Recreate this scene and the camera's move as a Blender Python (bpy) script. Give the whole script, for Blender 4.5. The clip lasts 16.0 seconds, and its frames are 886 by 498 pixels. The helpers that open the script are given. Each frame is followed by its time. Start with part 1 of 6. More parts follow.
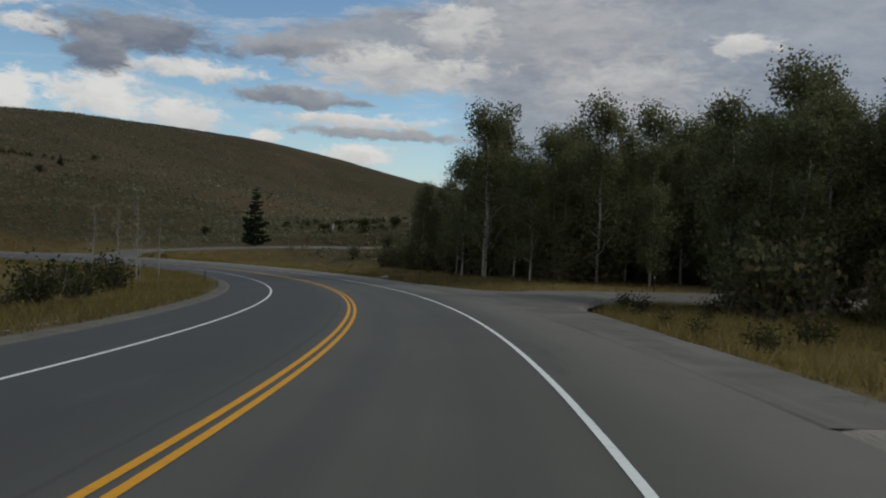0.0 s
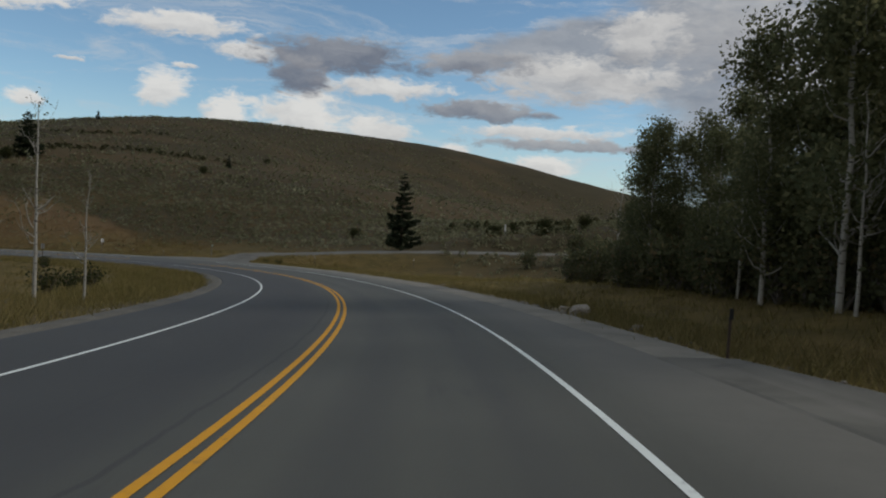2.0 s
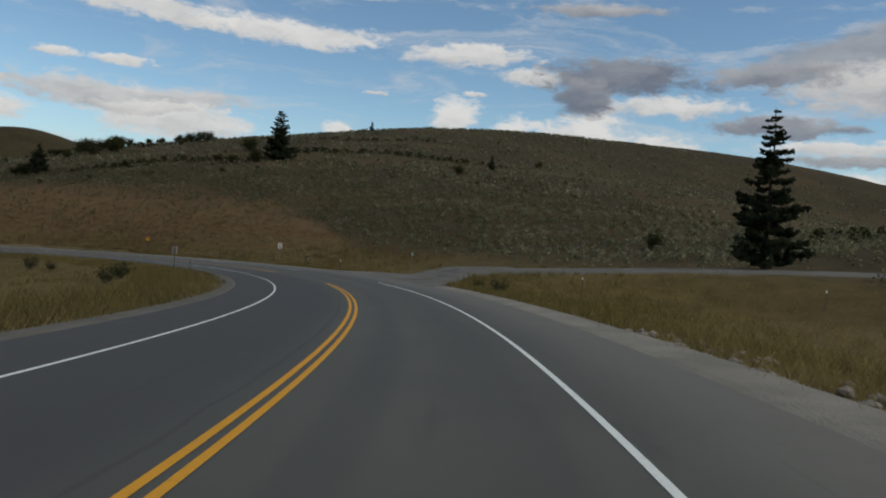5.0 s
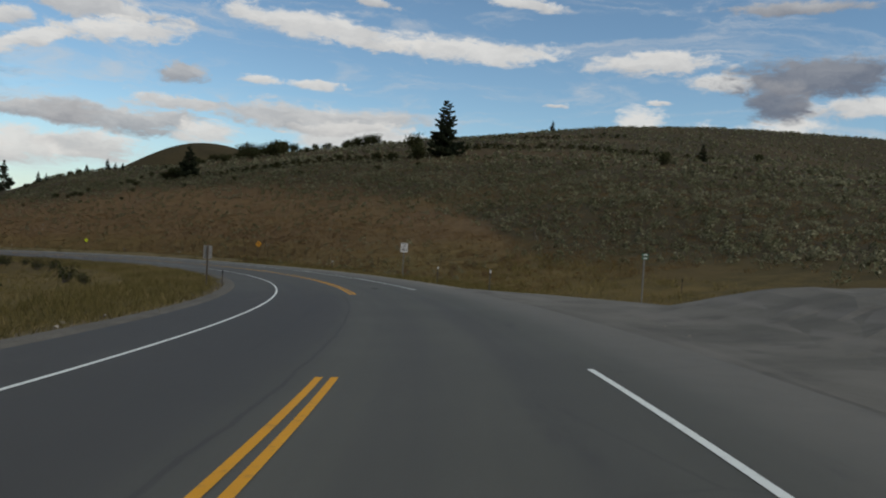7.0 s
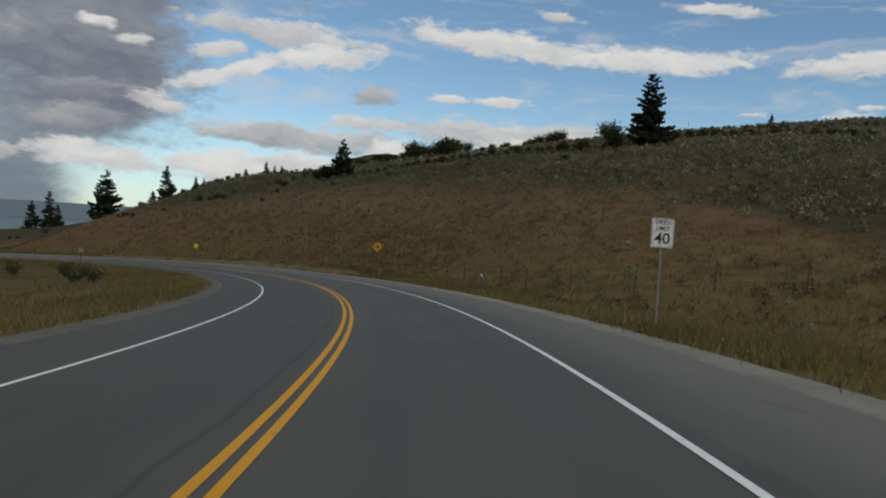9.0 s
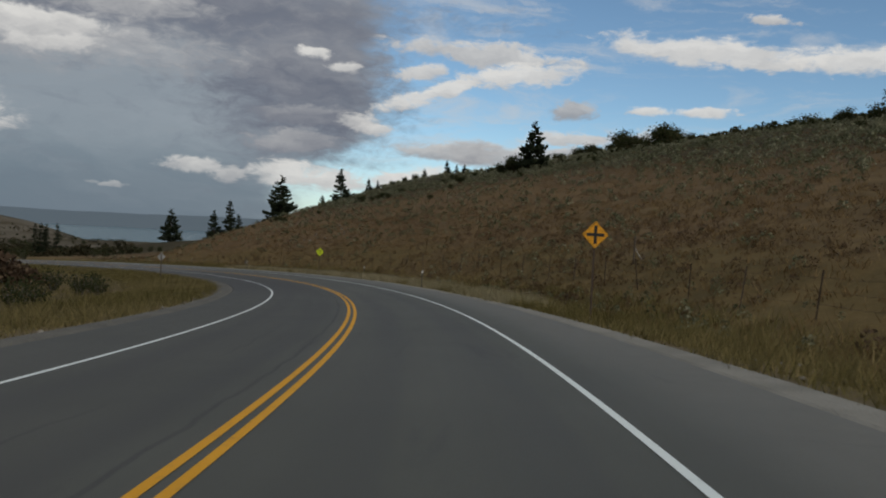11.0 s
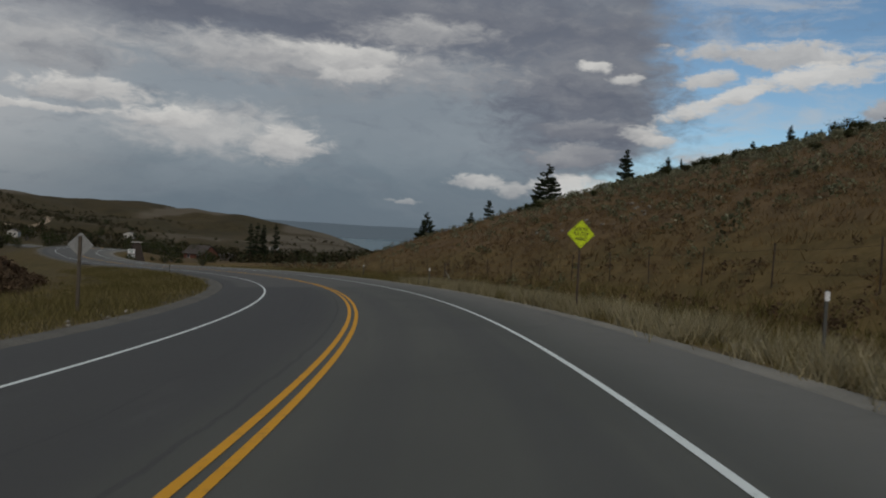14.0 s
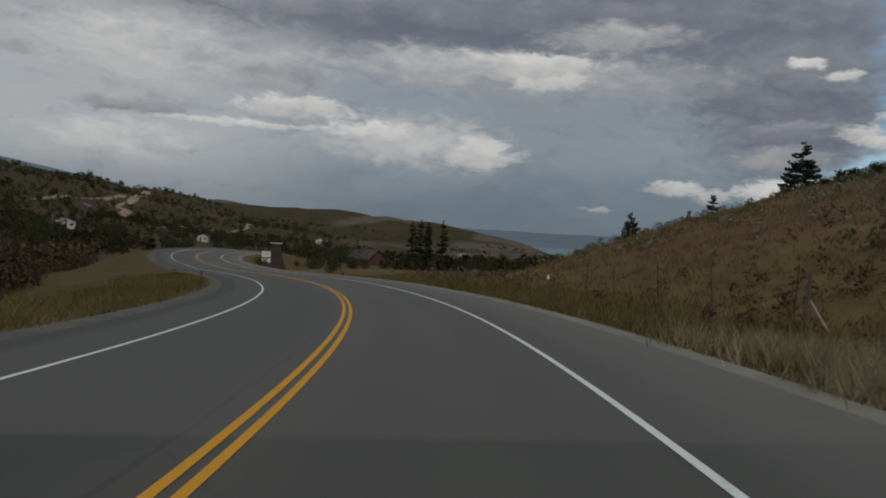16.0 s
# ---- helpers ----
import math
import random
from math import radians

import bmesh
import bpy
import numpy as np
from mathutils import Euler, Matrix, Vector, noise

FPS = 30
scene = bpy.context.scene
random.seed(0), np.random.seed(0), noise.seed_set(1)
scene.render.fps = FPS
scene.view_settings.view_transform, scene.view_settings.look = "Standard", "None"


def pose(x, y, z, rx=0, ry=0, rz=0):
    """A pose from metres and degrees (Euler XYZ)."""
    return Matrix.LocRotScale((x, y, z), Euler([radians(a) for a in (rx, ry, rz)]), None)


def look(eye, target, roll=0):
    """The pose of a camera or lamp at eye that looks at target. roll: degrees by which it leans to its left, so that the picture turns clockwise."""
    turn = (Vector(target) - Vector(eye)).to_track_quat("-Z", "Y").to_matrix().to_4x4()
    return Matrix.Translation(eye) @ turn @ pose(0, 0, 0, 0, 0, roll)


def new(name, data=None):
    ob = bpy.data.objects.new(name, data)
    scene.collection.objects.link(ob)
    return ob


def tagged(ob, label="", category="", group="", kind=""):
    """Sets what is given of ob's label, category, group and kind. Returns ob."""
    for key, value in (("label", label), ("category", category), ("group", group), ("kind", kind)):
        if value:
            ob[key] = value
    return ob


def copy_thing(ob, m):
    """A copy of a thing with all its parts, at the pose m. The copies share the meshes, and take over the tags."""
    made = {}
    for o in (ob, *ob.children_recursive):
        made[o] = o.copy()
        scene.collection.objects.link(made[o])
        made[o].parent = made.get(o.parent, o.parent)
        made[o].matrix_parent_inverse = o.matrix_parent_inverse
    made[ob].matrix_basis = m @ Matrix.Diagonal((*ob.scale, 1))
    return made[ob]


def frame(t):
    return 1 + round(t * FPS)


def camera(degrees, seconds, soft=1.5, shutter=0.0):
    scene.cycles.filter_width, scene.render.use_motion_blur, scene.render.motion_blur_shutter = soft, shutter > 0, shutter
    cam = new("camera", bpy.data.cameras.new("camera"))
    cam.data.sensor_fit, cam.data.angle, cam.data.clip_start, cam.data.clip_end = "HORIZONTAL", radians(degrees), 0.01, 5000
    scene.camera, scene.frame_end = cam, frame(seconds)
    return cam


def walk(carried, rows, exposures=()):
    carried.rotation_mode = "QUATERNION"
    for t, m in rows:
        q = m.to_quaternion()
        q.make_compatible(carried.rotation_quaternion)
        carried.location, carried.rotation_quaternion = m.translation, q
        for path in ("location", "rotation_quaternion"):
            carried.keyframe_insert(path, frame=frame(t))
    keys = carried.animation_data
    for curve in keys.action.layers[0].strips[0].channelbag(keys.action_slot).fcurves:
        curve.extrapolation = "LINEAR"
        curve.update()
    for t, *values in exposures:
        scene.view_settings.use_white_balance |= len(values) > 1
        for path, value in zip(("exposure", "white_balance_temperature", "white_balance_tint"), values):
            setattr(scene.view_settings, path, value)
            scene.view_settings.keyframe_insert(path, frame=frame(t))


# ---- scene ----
# ---- camera and its walk ----
cam = camera(58.15, 16.0, soft=2.0, shutter=0.08)
PATH = [
    (0.0, (-0.37, 0.00, 1.62), (-0.35, 19.98, 0.73), 3.52),
    (0.5, (-0.30, 10.59, 0.87), (-1.50, 30.53, 0.00), 3.69),
    (1.0, (-0.87, 21.11, 0.15), (-3.22, 40.95, -0.73), 3.71),
    (1.5, (-2.06, 31.47, -0.56), (-5.51, 51.14, -1.44), 3.72),
    (2.0, (-3.74, 41.55, -1.26), (-8.28, 61.01, -2.13), 3.55),
    (2.5, (-6.02, 51.45, -1.92), (-11.66, 70.62, -2.74), 3.53),
    (3.0, (-8.89, 61.19, -2.58), (-15.65, 79.99, -3.44), 3.45),
    (3.5, (-12.34, 70.79, -3.22), (-20.24, 89.14, -4.05), 3.47),
    (4.0, (-16.39, 80.22, -3.87), (-25.33, 98.08, -4.65), 3.65),
    (4.5, (-21.00, 89.51, -4.53), (-30.96, 106.84, -5.29), 3.80),
    (5.0, (-26.21, 98.61, -5.18), (-37.14, 115.33, -5.95), 3.91),
    (5.5, (-31.98, 107.46, -5.85), (-43.87, 123.52, -6.62), 3.96),
    (6.0, (-38.31, 116.02, -6.52), (-51.11, 131.38, -7.29), 3.91),
    (6.5, (-45.20, 124.23, -7.19), (-58.83, 138.85, -7.95), 3.74),
    (7.0, (-52.62, 132.02, -7.87), (-67.03, 145.87, -8.58), 3.37),
    (7.5, (-60.47, 139.46, -8.55), (-75.61, 152.51, -9.22), 3.12),
    (8.0, (-68.77, 146.52, -9.17), (-84.61, 158.72, -9.79), 3.20),
    (8.5, (-77.49, 153.15, -9.78), (-94.03, 164.39, -10.40), 3.16),
    (9.0, (-86.64, 159.23, -10.38), (-103.83, 169.43, -10.97), 3.29),
    (9.5, (-96.04, 164.73, -11.01), (-113.86, 173.82, -11.55), 3.30),
    (10.0, (-105.71, 169.61, -11.60), (-124.05, 177.56, -12.10), 3.26),
    (10.5, (-115.57, 173.87, -12.17), (-134.37, 180.68, -12.64), 3.19),
    (11.0, (-125.59, 177.52, -12.71), (-144.76, 183.21, -13.17), 3.11),
    (11.5, (-135.72, 180.59, -13.25), (-155.19, 185.15, -13.70), 3.03),
    (12.0, (-145.93, 182.96, -13.79), (-165.62, 186.40, -14.23), 2.97),
    (12.5, (-156.26, 184.74, -14.32), (-176.12, 187.05, -14.77), 3.15),
    (13.0, (-166.69, 186.00, -14.83), (-186.66, 187.14, -15.24), 3.48),
    (13.5, (-177.15, 186.64, -15.35), (-197.15, 186.62, -15.75), 3.27),
    (14.0, (-187.50, 186.60, -15.87), (-207.46, 185.41, -16.34), 3.09),
    (14.5, (-197.73, 185.95, -16.38), (-217.59, 183.62, -16.83), 2.92),
    (15.0, (-207.86, 184.79, -16.84), (-227.54, 181.27, -17.23), 2.94),
    (15.5, (-217.89, 182.96, -17.29), (-237.31, 178.23, -17.76), 3.09),
    (16.0, (-227.80, 180.48, -17.76), (-246.90, 174.58, -18.27), 3.11),
]
walk(cam, [(t, look(eye, target, roll)) for t, eye, target, roll in PATH], exposures=[(0, 0.0), (9.2, 0.02), (11.3, -0.04), (12.5, -0.24), (13.5, -0.28), (16, -0.20)])

# ---- the plan: one long bend with a constant radius, falling towards the lake ----
CX, CY, RADIUS = -182.126, 4.455, 180.172     # centre of the bend, radius of the centre line
BANK = math.tan(radians(2.03))                 # crossfall of the carriageway


def smooth(a, b, v):
    u = np.clip((np.asarray(v, float) - a) / (b - a), 0, 1)
    return u * u * (3 - 2 * u)


def bend_z(phi):
    """Height of the centre line at the angle phi (degrees) round the bend."""
    p = np.clip(phi, -40, 104.5)
    return 0.000373 * p * p - 0.2204 * p - 0.2886 + (np.minimum(phi, -40) + 40) * -0.25 - np.maximum(phi - 104.5, 0) * 0.157


BEND_AT = [-130, -60, 0, 30, 60, 100, 140, 180, 220, 260, 300, 330, 360, 400, 410, 435, 445, 474, 486, 530, 560, 720]      # metres along
BEND = [0.57, 0.57, 0.669, 0.651, 0.542, 0.534, 0.558, 0.592, 0.509, 0.552, 0.622, 0.601, 0.561, 0.56, 0.3, 0.1, -1.5, -1.5, 0.8, 0.8, 0, 0]  # curvature, per 100 m


def bed_z(s):
    """Height of the centre line s metres along."""
    phi = np.degrees(np.asarray(s, float) / RADIUS)
    p = np.minimum(phi, 104.5)
    z = 0.000373 * p * p - 0.2204 * p - 0.2886 - np.maximum(phi - 104.5, 0) * 0.15
    return z + np.interp(s, [425, 440, 455, 470, 490, 505, 520, 550, 600, 720], [0, 0.55, 1.5, 2.3, 2.9, 2.6, 2.0, 1.8, 2.6, 5.0])


def road_line():
    """Centre line: x, y, z, heading and crossfall every metre."""
    s = np.arange(-130, 720.5, 1.0)
    k = np.interp(s, BEND_AT, BEND) / 100
    h = np.r_[0, np.cumsum((k[1:] + k[:-1]) / 2)]
    zero = 130
    h += -0.03755 - h[zero]
    mid = (h[1:] + h[:-1]) / 2
    x, y = np.r_[0, np.cumsum(-np.sin(mid))], np.r_[0, np.cumsum(np.cos(mid))]
    fall = np.interp(s, [5, 26, 47, 67, 90, 139, 172, 195, 246, 267, 288, 308, 340, 380, 425, 440, 460, 500, 540],
                     [1.3, 1.0, 0.95, 0.82, 0.8, 1.3, 1.3, 1.16, 1.09, 1.12, 1.38, 1.36, 1.0, 1, 0.2, -0.2, -0.9, -0.9, 0])
    return np.c_[x - x[zero] - 2.5085, y - y[zero] + 4.6861, bed_z(s), np.degrees(h), fall], s


LINE, STEP = road_line()


def at_road(s, d):
    """World x, y, z of the road surface s metres along, d metres to the right of the centre line."""
    x, y, z, h, b = (np.interp(s, STEP, LINE[:, k]) for k in range(5))
    h = np.radians(h)
    return x + d * np.cos(h), y + d * np.sin(h), z + np.clip(d, -9, 9) * BANK * b


def arc_line(points, n=60):
    """A smooth way through a few plan points."""
    p = np.array(points, float)
    u = np.linspace(0, len(p) - 1, n)
    for _ in range(1):
        q = np.stack([np.interp(u, range(len(p)), p[:, k]) for k in range(3)], 1)
    for _ in range(12):
        q[1:-1] = 0.5 * q[1:-1] + 0.25 * (q[2:] + q[:-2])
    return q


SIDE_ROADS = [   # x, y, z along the axis, half width
    (arc_line([(-68.5, 142, -10.1), (-63, 147.5, -9.6), (-57.5, 151.5, -9.0), (-51, 154.5, -8.5), (-44, 157, -7.8), (-35, 159.5, -7.2), (-20, 163, -6.5), (10, 170, -5.5), (60, 180, -4), (110, 188, -3)]), 4.0),
    (arc_line([(-1, 36, -2.2), (3, 40, -2.4), (7, 45, -2.6), (13, 50, -2.8), (24, 55.5, -2.9), (45, 61, -3.0), (80, 64, -2.6), (120, 64, -2)]), 3.2),
]


def lattice(ix, iy, seed):
    h = (ix.astype(np.int64) * 374761393 + iy.astype(np.int64) * 668265263 + seed * 974711) & 0xFFFFFFFF
    h = ((h ^ (h >> 13)) * 1274126177) & 0xFFFFFFFF
    return ((h ^ (h >> 16)) & 0xFFFF) / 65535.0


def rough(x, y, size, seed=0, octaves=3):
    """Value noise, -1 to 1, with features of about that size in metres."""
    x, y = np.asarray(x, float) / size, np.asarray(y, float) / size
    total, amp, norm = 0.0, 1.0, 0.0
    for o in range(octaves):
        ix, iy = np.floor(x), np.floor(y)
        fx, fy = x - ix, y - iy
        fx, fy = fx * fx * (3 - 2 * fx), fy * fy * (3 - 2 * fy)
        a, b = lattice(ix, iy, seed + o), lattice(ix + 1, iy, seed + o)
        c, d = lattice(ix, iy + 1, seed + o), lattice(ix + 1, iy + 1, seed + o)
        total = total + amp * ((a * (1 - fx) + b * fx) * (1 - fy) + (c * (1 - fx) + d * fx) * fy)
        norm += amp
        amp *= 0.5
        x, y = x * 2.03 + 7.1, y * 2.03 - 3.7
    return 2 * total / norm - 1


KNOT = [-30, 20, 35, 48, 58, 66, 74, 84, 94, 104, 116, 123, 130, 150, 170]
RISE = [14, 14.2, 16.4, 18.3, 18.2, 18.0, 28.0, 33.5, 36.3, 37.6, 35.6, 30.5, 23.0, 0, 0]      # height of the outer slope
TOE = [62, 52, 36, 17, 19, 11, 9, 9, 10, 10, 12, 13, 34, 40, 20]                             # its foot, metres from the centre line
EX, EY = -213.0, 172.0            # where the valley opens


def valley(x, y):
    """The wide valley towards the lake, with its far hills."""
    dx, dy = x - EX, y - EY
    far, az = np.hypot(dx, dy), np.degrees(np.arctan2(-dx, dy))
    az = np.where(az < -60, az + 360, az)
    z = np.interp(far, [0, 100, 300, 480, 900, 1500, 1900, 2400, 5000], [-19, -23, -33, -39, -46, -64, -84, -110, -140])
    z = z + (np.interp(far, [0, 200, 600, 2000, 5000], [0, 6, 40, 75, 120]) * smooth(150, 190, az))
    near = np.interp(az, [60, 103, 108, 113, 120, 126, 131, 136, 150, 180, 300], [0, 0, 3, 10, 24, 48, 62, 76, 95, 60, 20])
    z = z + near * np.exp(-((far - 950) / 430) ** 2)
    ridge = np.interp(az, [60, 98, 101, 104, 107, 110, 113, 116, 119, 122, 126, 135, 160, 300], [0, 0, 30, 48, 60, 72, 74, 82, 78, 80, 76, 70, 60, 20])
    z = z + ridge * np.exp(-((far - 1650) / 420) ** 2)
    bump = smooth(250, 900, far) * smooth(100, 112, az)
    return z + bump * (17 * rough(x, y, 230, 21) + 12 * rough(x, y, 80, 22) - 7) + 0.8 * rough(x, y, 25, 23) * smooth(60, 200, far)


def nearest(x, y):
    """Metres along the road, to the right of it, and the surface there, for many places."""
    pts = LINE[::3]
    along = STEP[::3]
    s, d, z = np.zeros(len(x)), np.full(len(x), 1e4), np.zeros(len(x))
    for i in range(0, len(x), 4000):
        q = (x[i:i + 4000, None] - pts[:, 0]) ** 2 + (y[i:i + 4000, None] - pts[:, 1]) ** 2
        k = q.argmin(1)
        h = np.radians(pts[k, 3])
        ox, oy = x[i:i + 4000] - pts[k, 0], y[i:i + 4000] - pts[k, 1]
        side = ox * np.cos(h) + oy * np.sin(h)
        ahead = -ox * np.sin(h) + oy * np.cos(h)
        s[i:i + 4000] = along[k] + ahead
        d[i:i + 4000] = np.where(np.abs(ahead) > 2.5, np.sign(side) * np.sqrt(q.min(1)), side)
        z[i:i + 4000] = np.interp(s[i:i + 4000], STEP, LINE[:, 2]) + np.clip(side, -9, 9) * BANK * pts[k, 4]
    return s, d, z


def land(x, y):
    """Height of the bare land, before the roads are cut into it."""
    r, phi = np.hypot(x - CX, y - CY), np.degrees(np.arctan2(y - CY, x - CX))
    phi = np.where(phi < -100, phi + 360, phi)
    d = r - RADIUS
    up = np.maximum(d - np.interp(phi, KNOT, TOE), 0)
    outer = bend_z(np.minimum(phi, 150)) + np.interp(phi, KNOT, RISE) * (1 - np.exp(-(up / 87.6) ** 1.03))
    g = ((x + 268.9) / 263.2) ** 2 + ((y - 709.7) / 330.6) ** 2
    outer = outer + 53.0 * np.exp(-g ** 1.33) - 32.3 * np.exp(-((x + 76.7) ** 2 + (y - 543.1) ** 2) / 198.0 ** 2)
    outer = outer + smooth(15, 60, up) * (0.9 * rough(x, y, 38, 3) + 0.35 * rough(x, y, 9, 4)) + 0.14 * rough(x, y, 2.6, 5, 2)
    outer = outer + 0.9 * smooth(10, 19, d) * smooth(10, 15, phi) * (1 - smooth(28, 36, phi))
    plane = 0.045 * x - 0.048 * y
    base = plane * (1 - smooth(60, 140, r)) + np.minimum(bend_z(phi), plane + 2) * smooth(60, 140, r)
    inner = base - 1.0 - 2.6 * (1 - np.exp(-np.maximum(-d - 9, 0) / 30)) + 0.5 * rough(x, y, 18, 8) + 0.12 * rough(x, y, 2.6, 5, 2)
    near = np.where(d > 0, outer, inner * smooth(0, 12, -d) + outer * (1 - smooth(0, 12, -d)))
    open_out = smooth(122, 150, phi) * smooth(8, 60, d) + smooth(108, 135, phi) * smooth(12, 50, -d) + smooth(-35, -80, phi)
    w = np.clip(open_out, 0, 1)
    far = smooth(500, 1100, r) * (1 - smooth(60, 20, phi))
    w = np.maximum(w, far * smooth(128, 140, phi))
    knoll = 75 * np.exp(-((x + 690) / 105) ** 2 - ((y - 445) / 105) ** 2)          # the bare knoll behind
    # the back of the hill, with its firs
    u = np.clip(((x + 365) * -115 + (y - 225) * -55) / (115 ** 2 + 55 ** 2), 0, 1)
    back = 8.3 * np.exp(-((x + 365 + 115 * u) ** 2 + (y - 225 + 55 * u) ** 2) / 32.0 ** 2)
    return near * (1 - w) + valley(x, y) * w + knoll + back


def ground_z(x, y):
    """Height of the ground with the road beds cut into it."""
    x, y = np.atleast_1d(np.asarray(x, float)), np.atleast_1d(np.asarray(y, float))
    z = land(x, y)
    s, d, zr = nearest(x, y)
    side = np.abs(d)
    cut = 1 - smooth(7.2, np.where(d > 0, 17, 19), side)
    ditch = 0.35 * np.exp(-((side - 10.5) / 2.2) ** 2) * (d > 0) + 0.25 * np.exp(-((side - 11) / 3) ** 2) * (d < 0)
    bed = zr - 0.05 - 0.25 * (1 - smooth(4.5, 6.6, side)) - ditch
    z = z * (1 - cut) + bed * cut
    z = z - 3.4 * np.exp(-((x + 344) ** 2 + (y - 120) ** 2) / 12.0 ** 2) * smooth(6.8, 12, d)      # the hollow by the old tower
    for axis, half in SIDE_ROADS:
        for i in range(0, len(x), 8000):
            q = (x[i:i + 8000, None] - axis[:, 0]) ** 2 + (y[i:i + 8000, None] - axis[:, 1]) ** 2
            k = q.argmin(1)
            w = (1 - smooth(half + 0.5, half + 9, np.sqrt(q.min(1)))) * smooth(6.5, 12, d[i:i + 8000])
            z[i:i + 8000] = z[i:i + 8000] * (1 - w) + (axis[k, 2] - 0.06) * w
    return z


# ---- light: broken cloud, the road in its shade ----
SUN_EL, SUN_AZ = radians(36), radians(72)      # azimuth as the sky counts it
sun = new("sun", bpy.data.lights.new("sun", "SUN"))
sun.data.energy, sun.data.angle, sun.data.color = 1.3, radians(14), (1.0, 0.95, 0.88)
sun.matrix_world = look((300 * math.sin(SUN_AZ), 300 * math.cos(SUN_AZ), 300 * math.tan(SUN_EL)), (0, 0, 0))
scene.view_settings.exposure = 0.0


def nodes_of(tree):
    tree.nodes.clear()

    def node(kind, operation="", data_type="", blend_type=""):
        made = tree.nodes.new(kind)
        if operation:
            made.operation = operation
        if data_type:
            made.data_type = data_type
        if blend_type:
            made.blend_type = blend_type
        return made

    def link(value, socket):
        if isinstance(value, bpy.types.NodeSocket):
            tree.links.new(value, socket)
        elif value is not None:
            socket.default_value = value

    def calc(op, a, b=None, c=None, clamp=False):
        made = node("ShaderNodeMath", operation=op)
        made.use_clamp = clamp
        link(a, made.inputs[0]), link(b, made.inputs[1]), link(c, made.inputs[2])
        return made.outputs[0]

    def step(lo, hi, v):
        made = node("ShaderNodeMapRange")
        made.interpolation_type = "SMOOTHSTEP"
        link(v, made.inputs[0]), link(lo, made.inputs[1]), link(hi, made.inputs[2])
        return made.outputs[0]

    def mix(fac, a, b, how="MIX"):
        made = node("ShaderNodeMix", data_type="RGBA", blend_type=how)
        link(fac, made.inputs[0])
        link((*a, 1) if isinstance(a, tuple) and len(a) == 3 else a, made.inputs[6])
        link((*b, 1) if isinstance(b, tuple) and len(b) == 3 else b, made.inputs[7])
        return made.outputs[2]

    def noise_at(vec, scale, detail=4.0, rough_=0.55, distort=0.0):
        made = node("ShaderNodeTexNoise")
        link(vec, made.inputs["Vector"])
        made.inputs["Scale"].default_value, made.inputs["Detail"].default_value = scale, detail
        made.inputs["Roughness"].default_value, made.inputs["Distortion"].default_value = rough_, distort
        return made.outputs["Fac"]

    def combine(x, y, z):
        made = node("ShaderNodeCombineXYZ")
        link(x, made.inputs[0]), link(y, made.inputs[1]), link(z, made.inputs[2])
        return made.outputs[0]

    return node, link, calc, step, mix, noise_at, combine


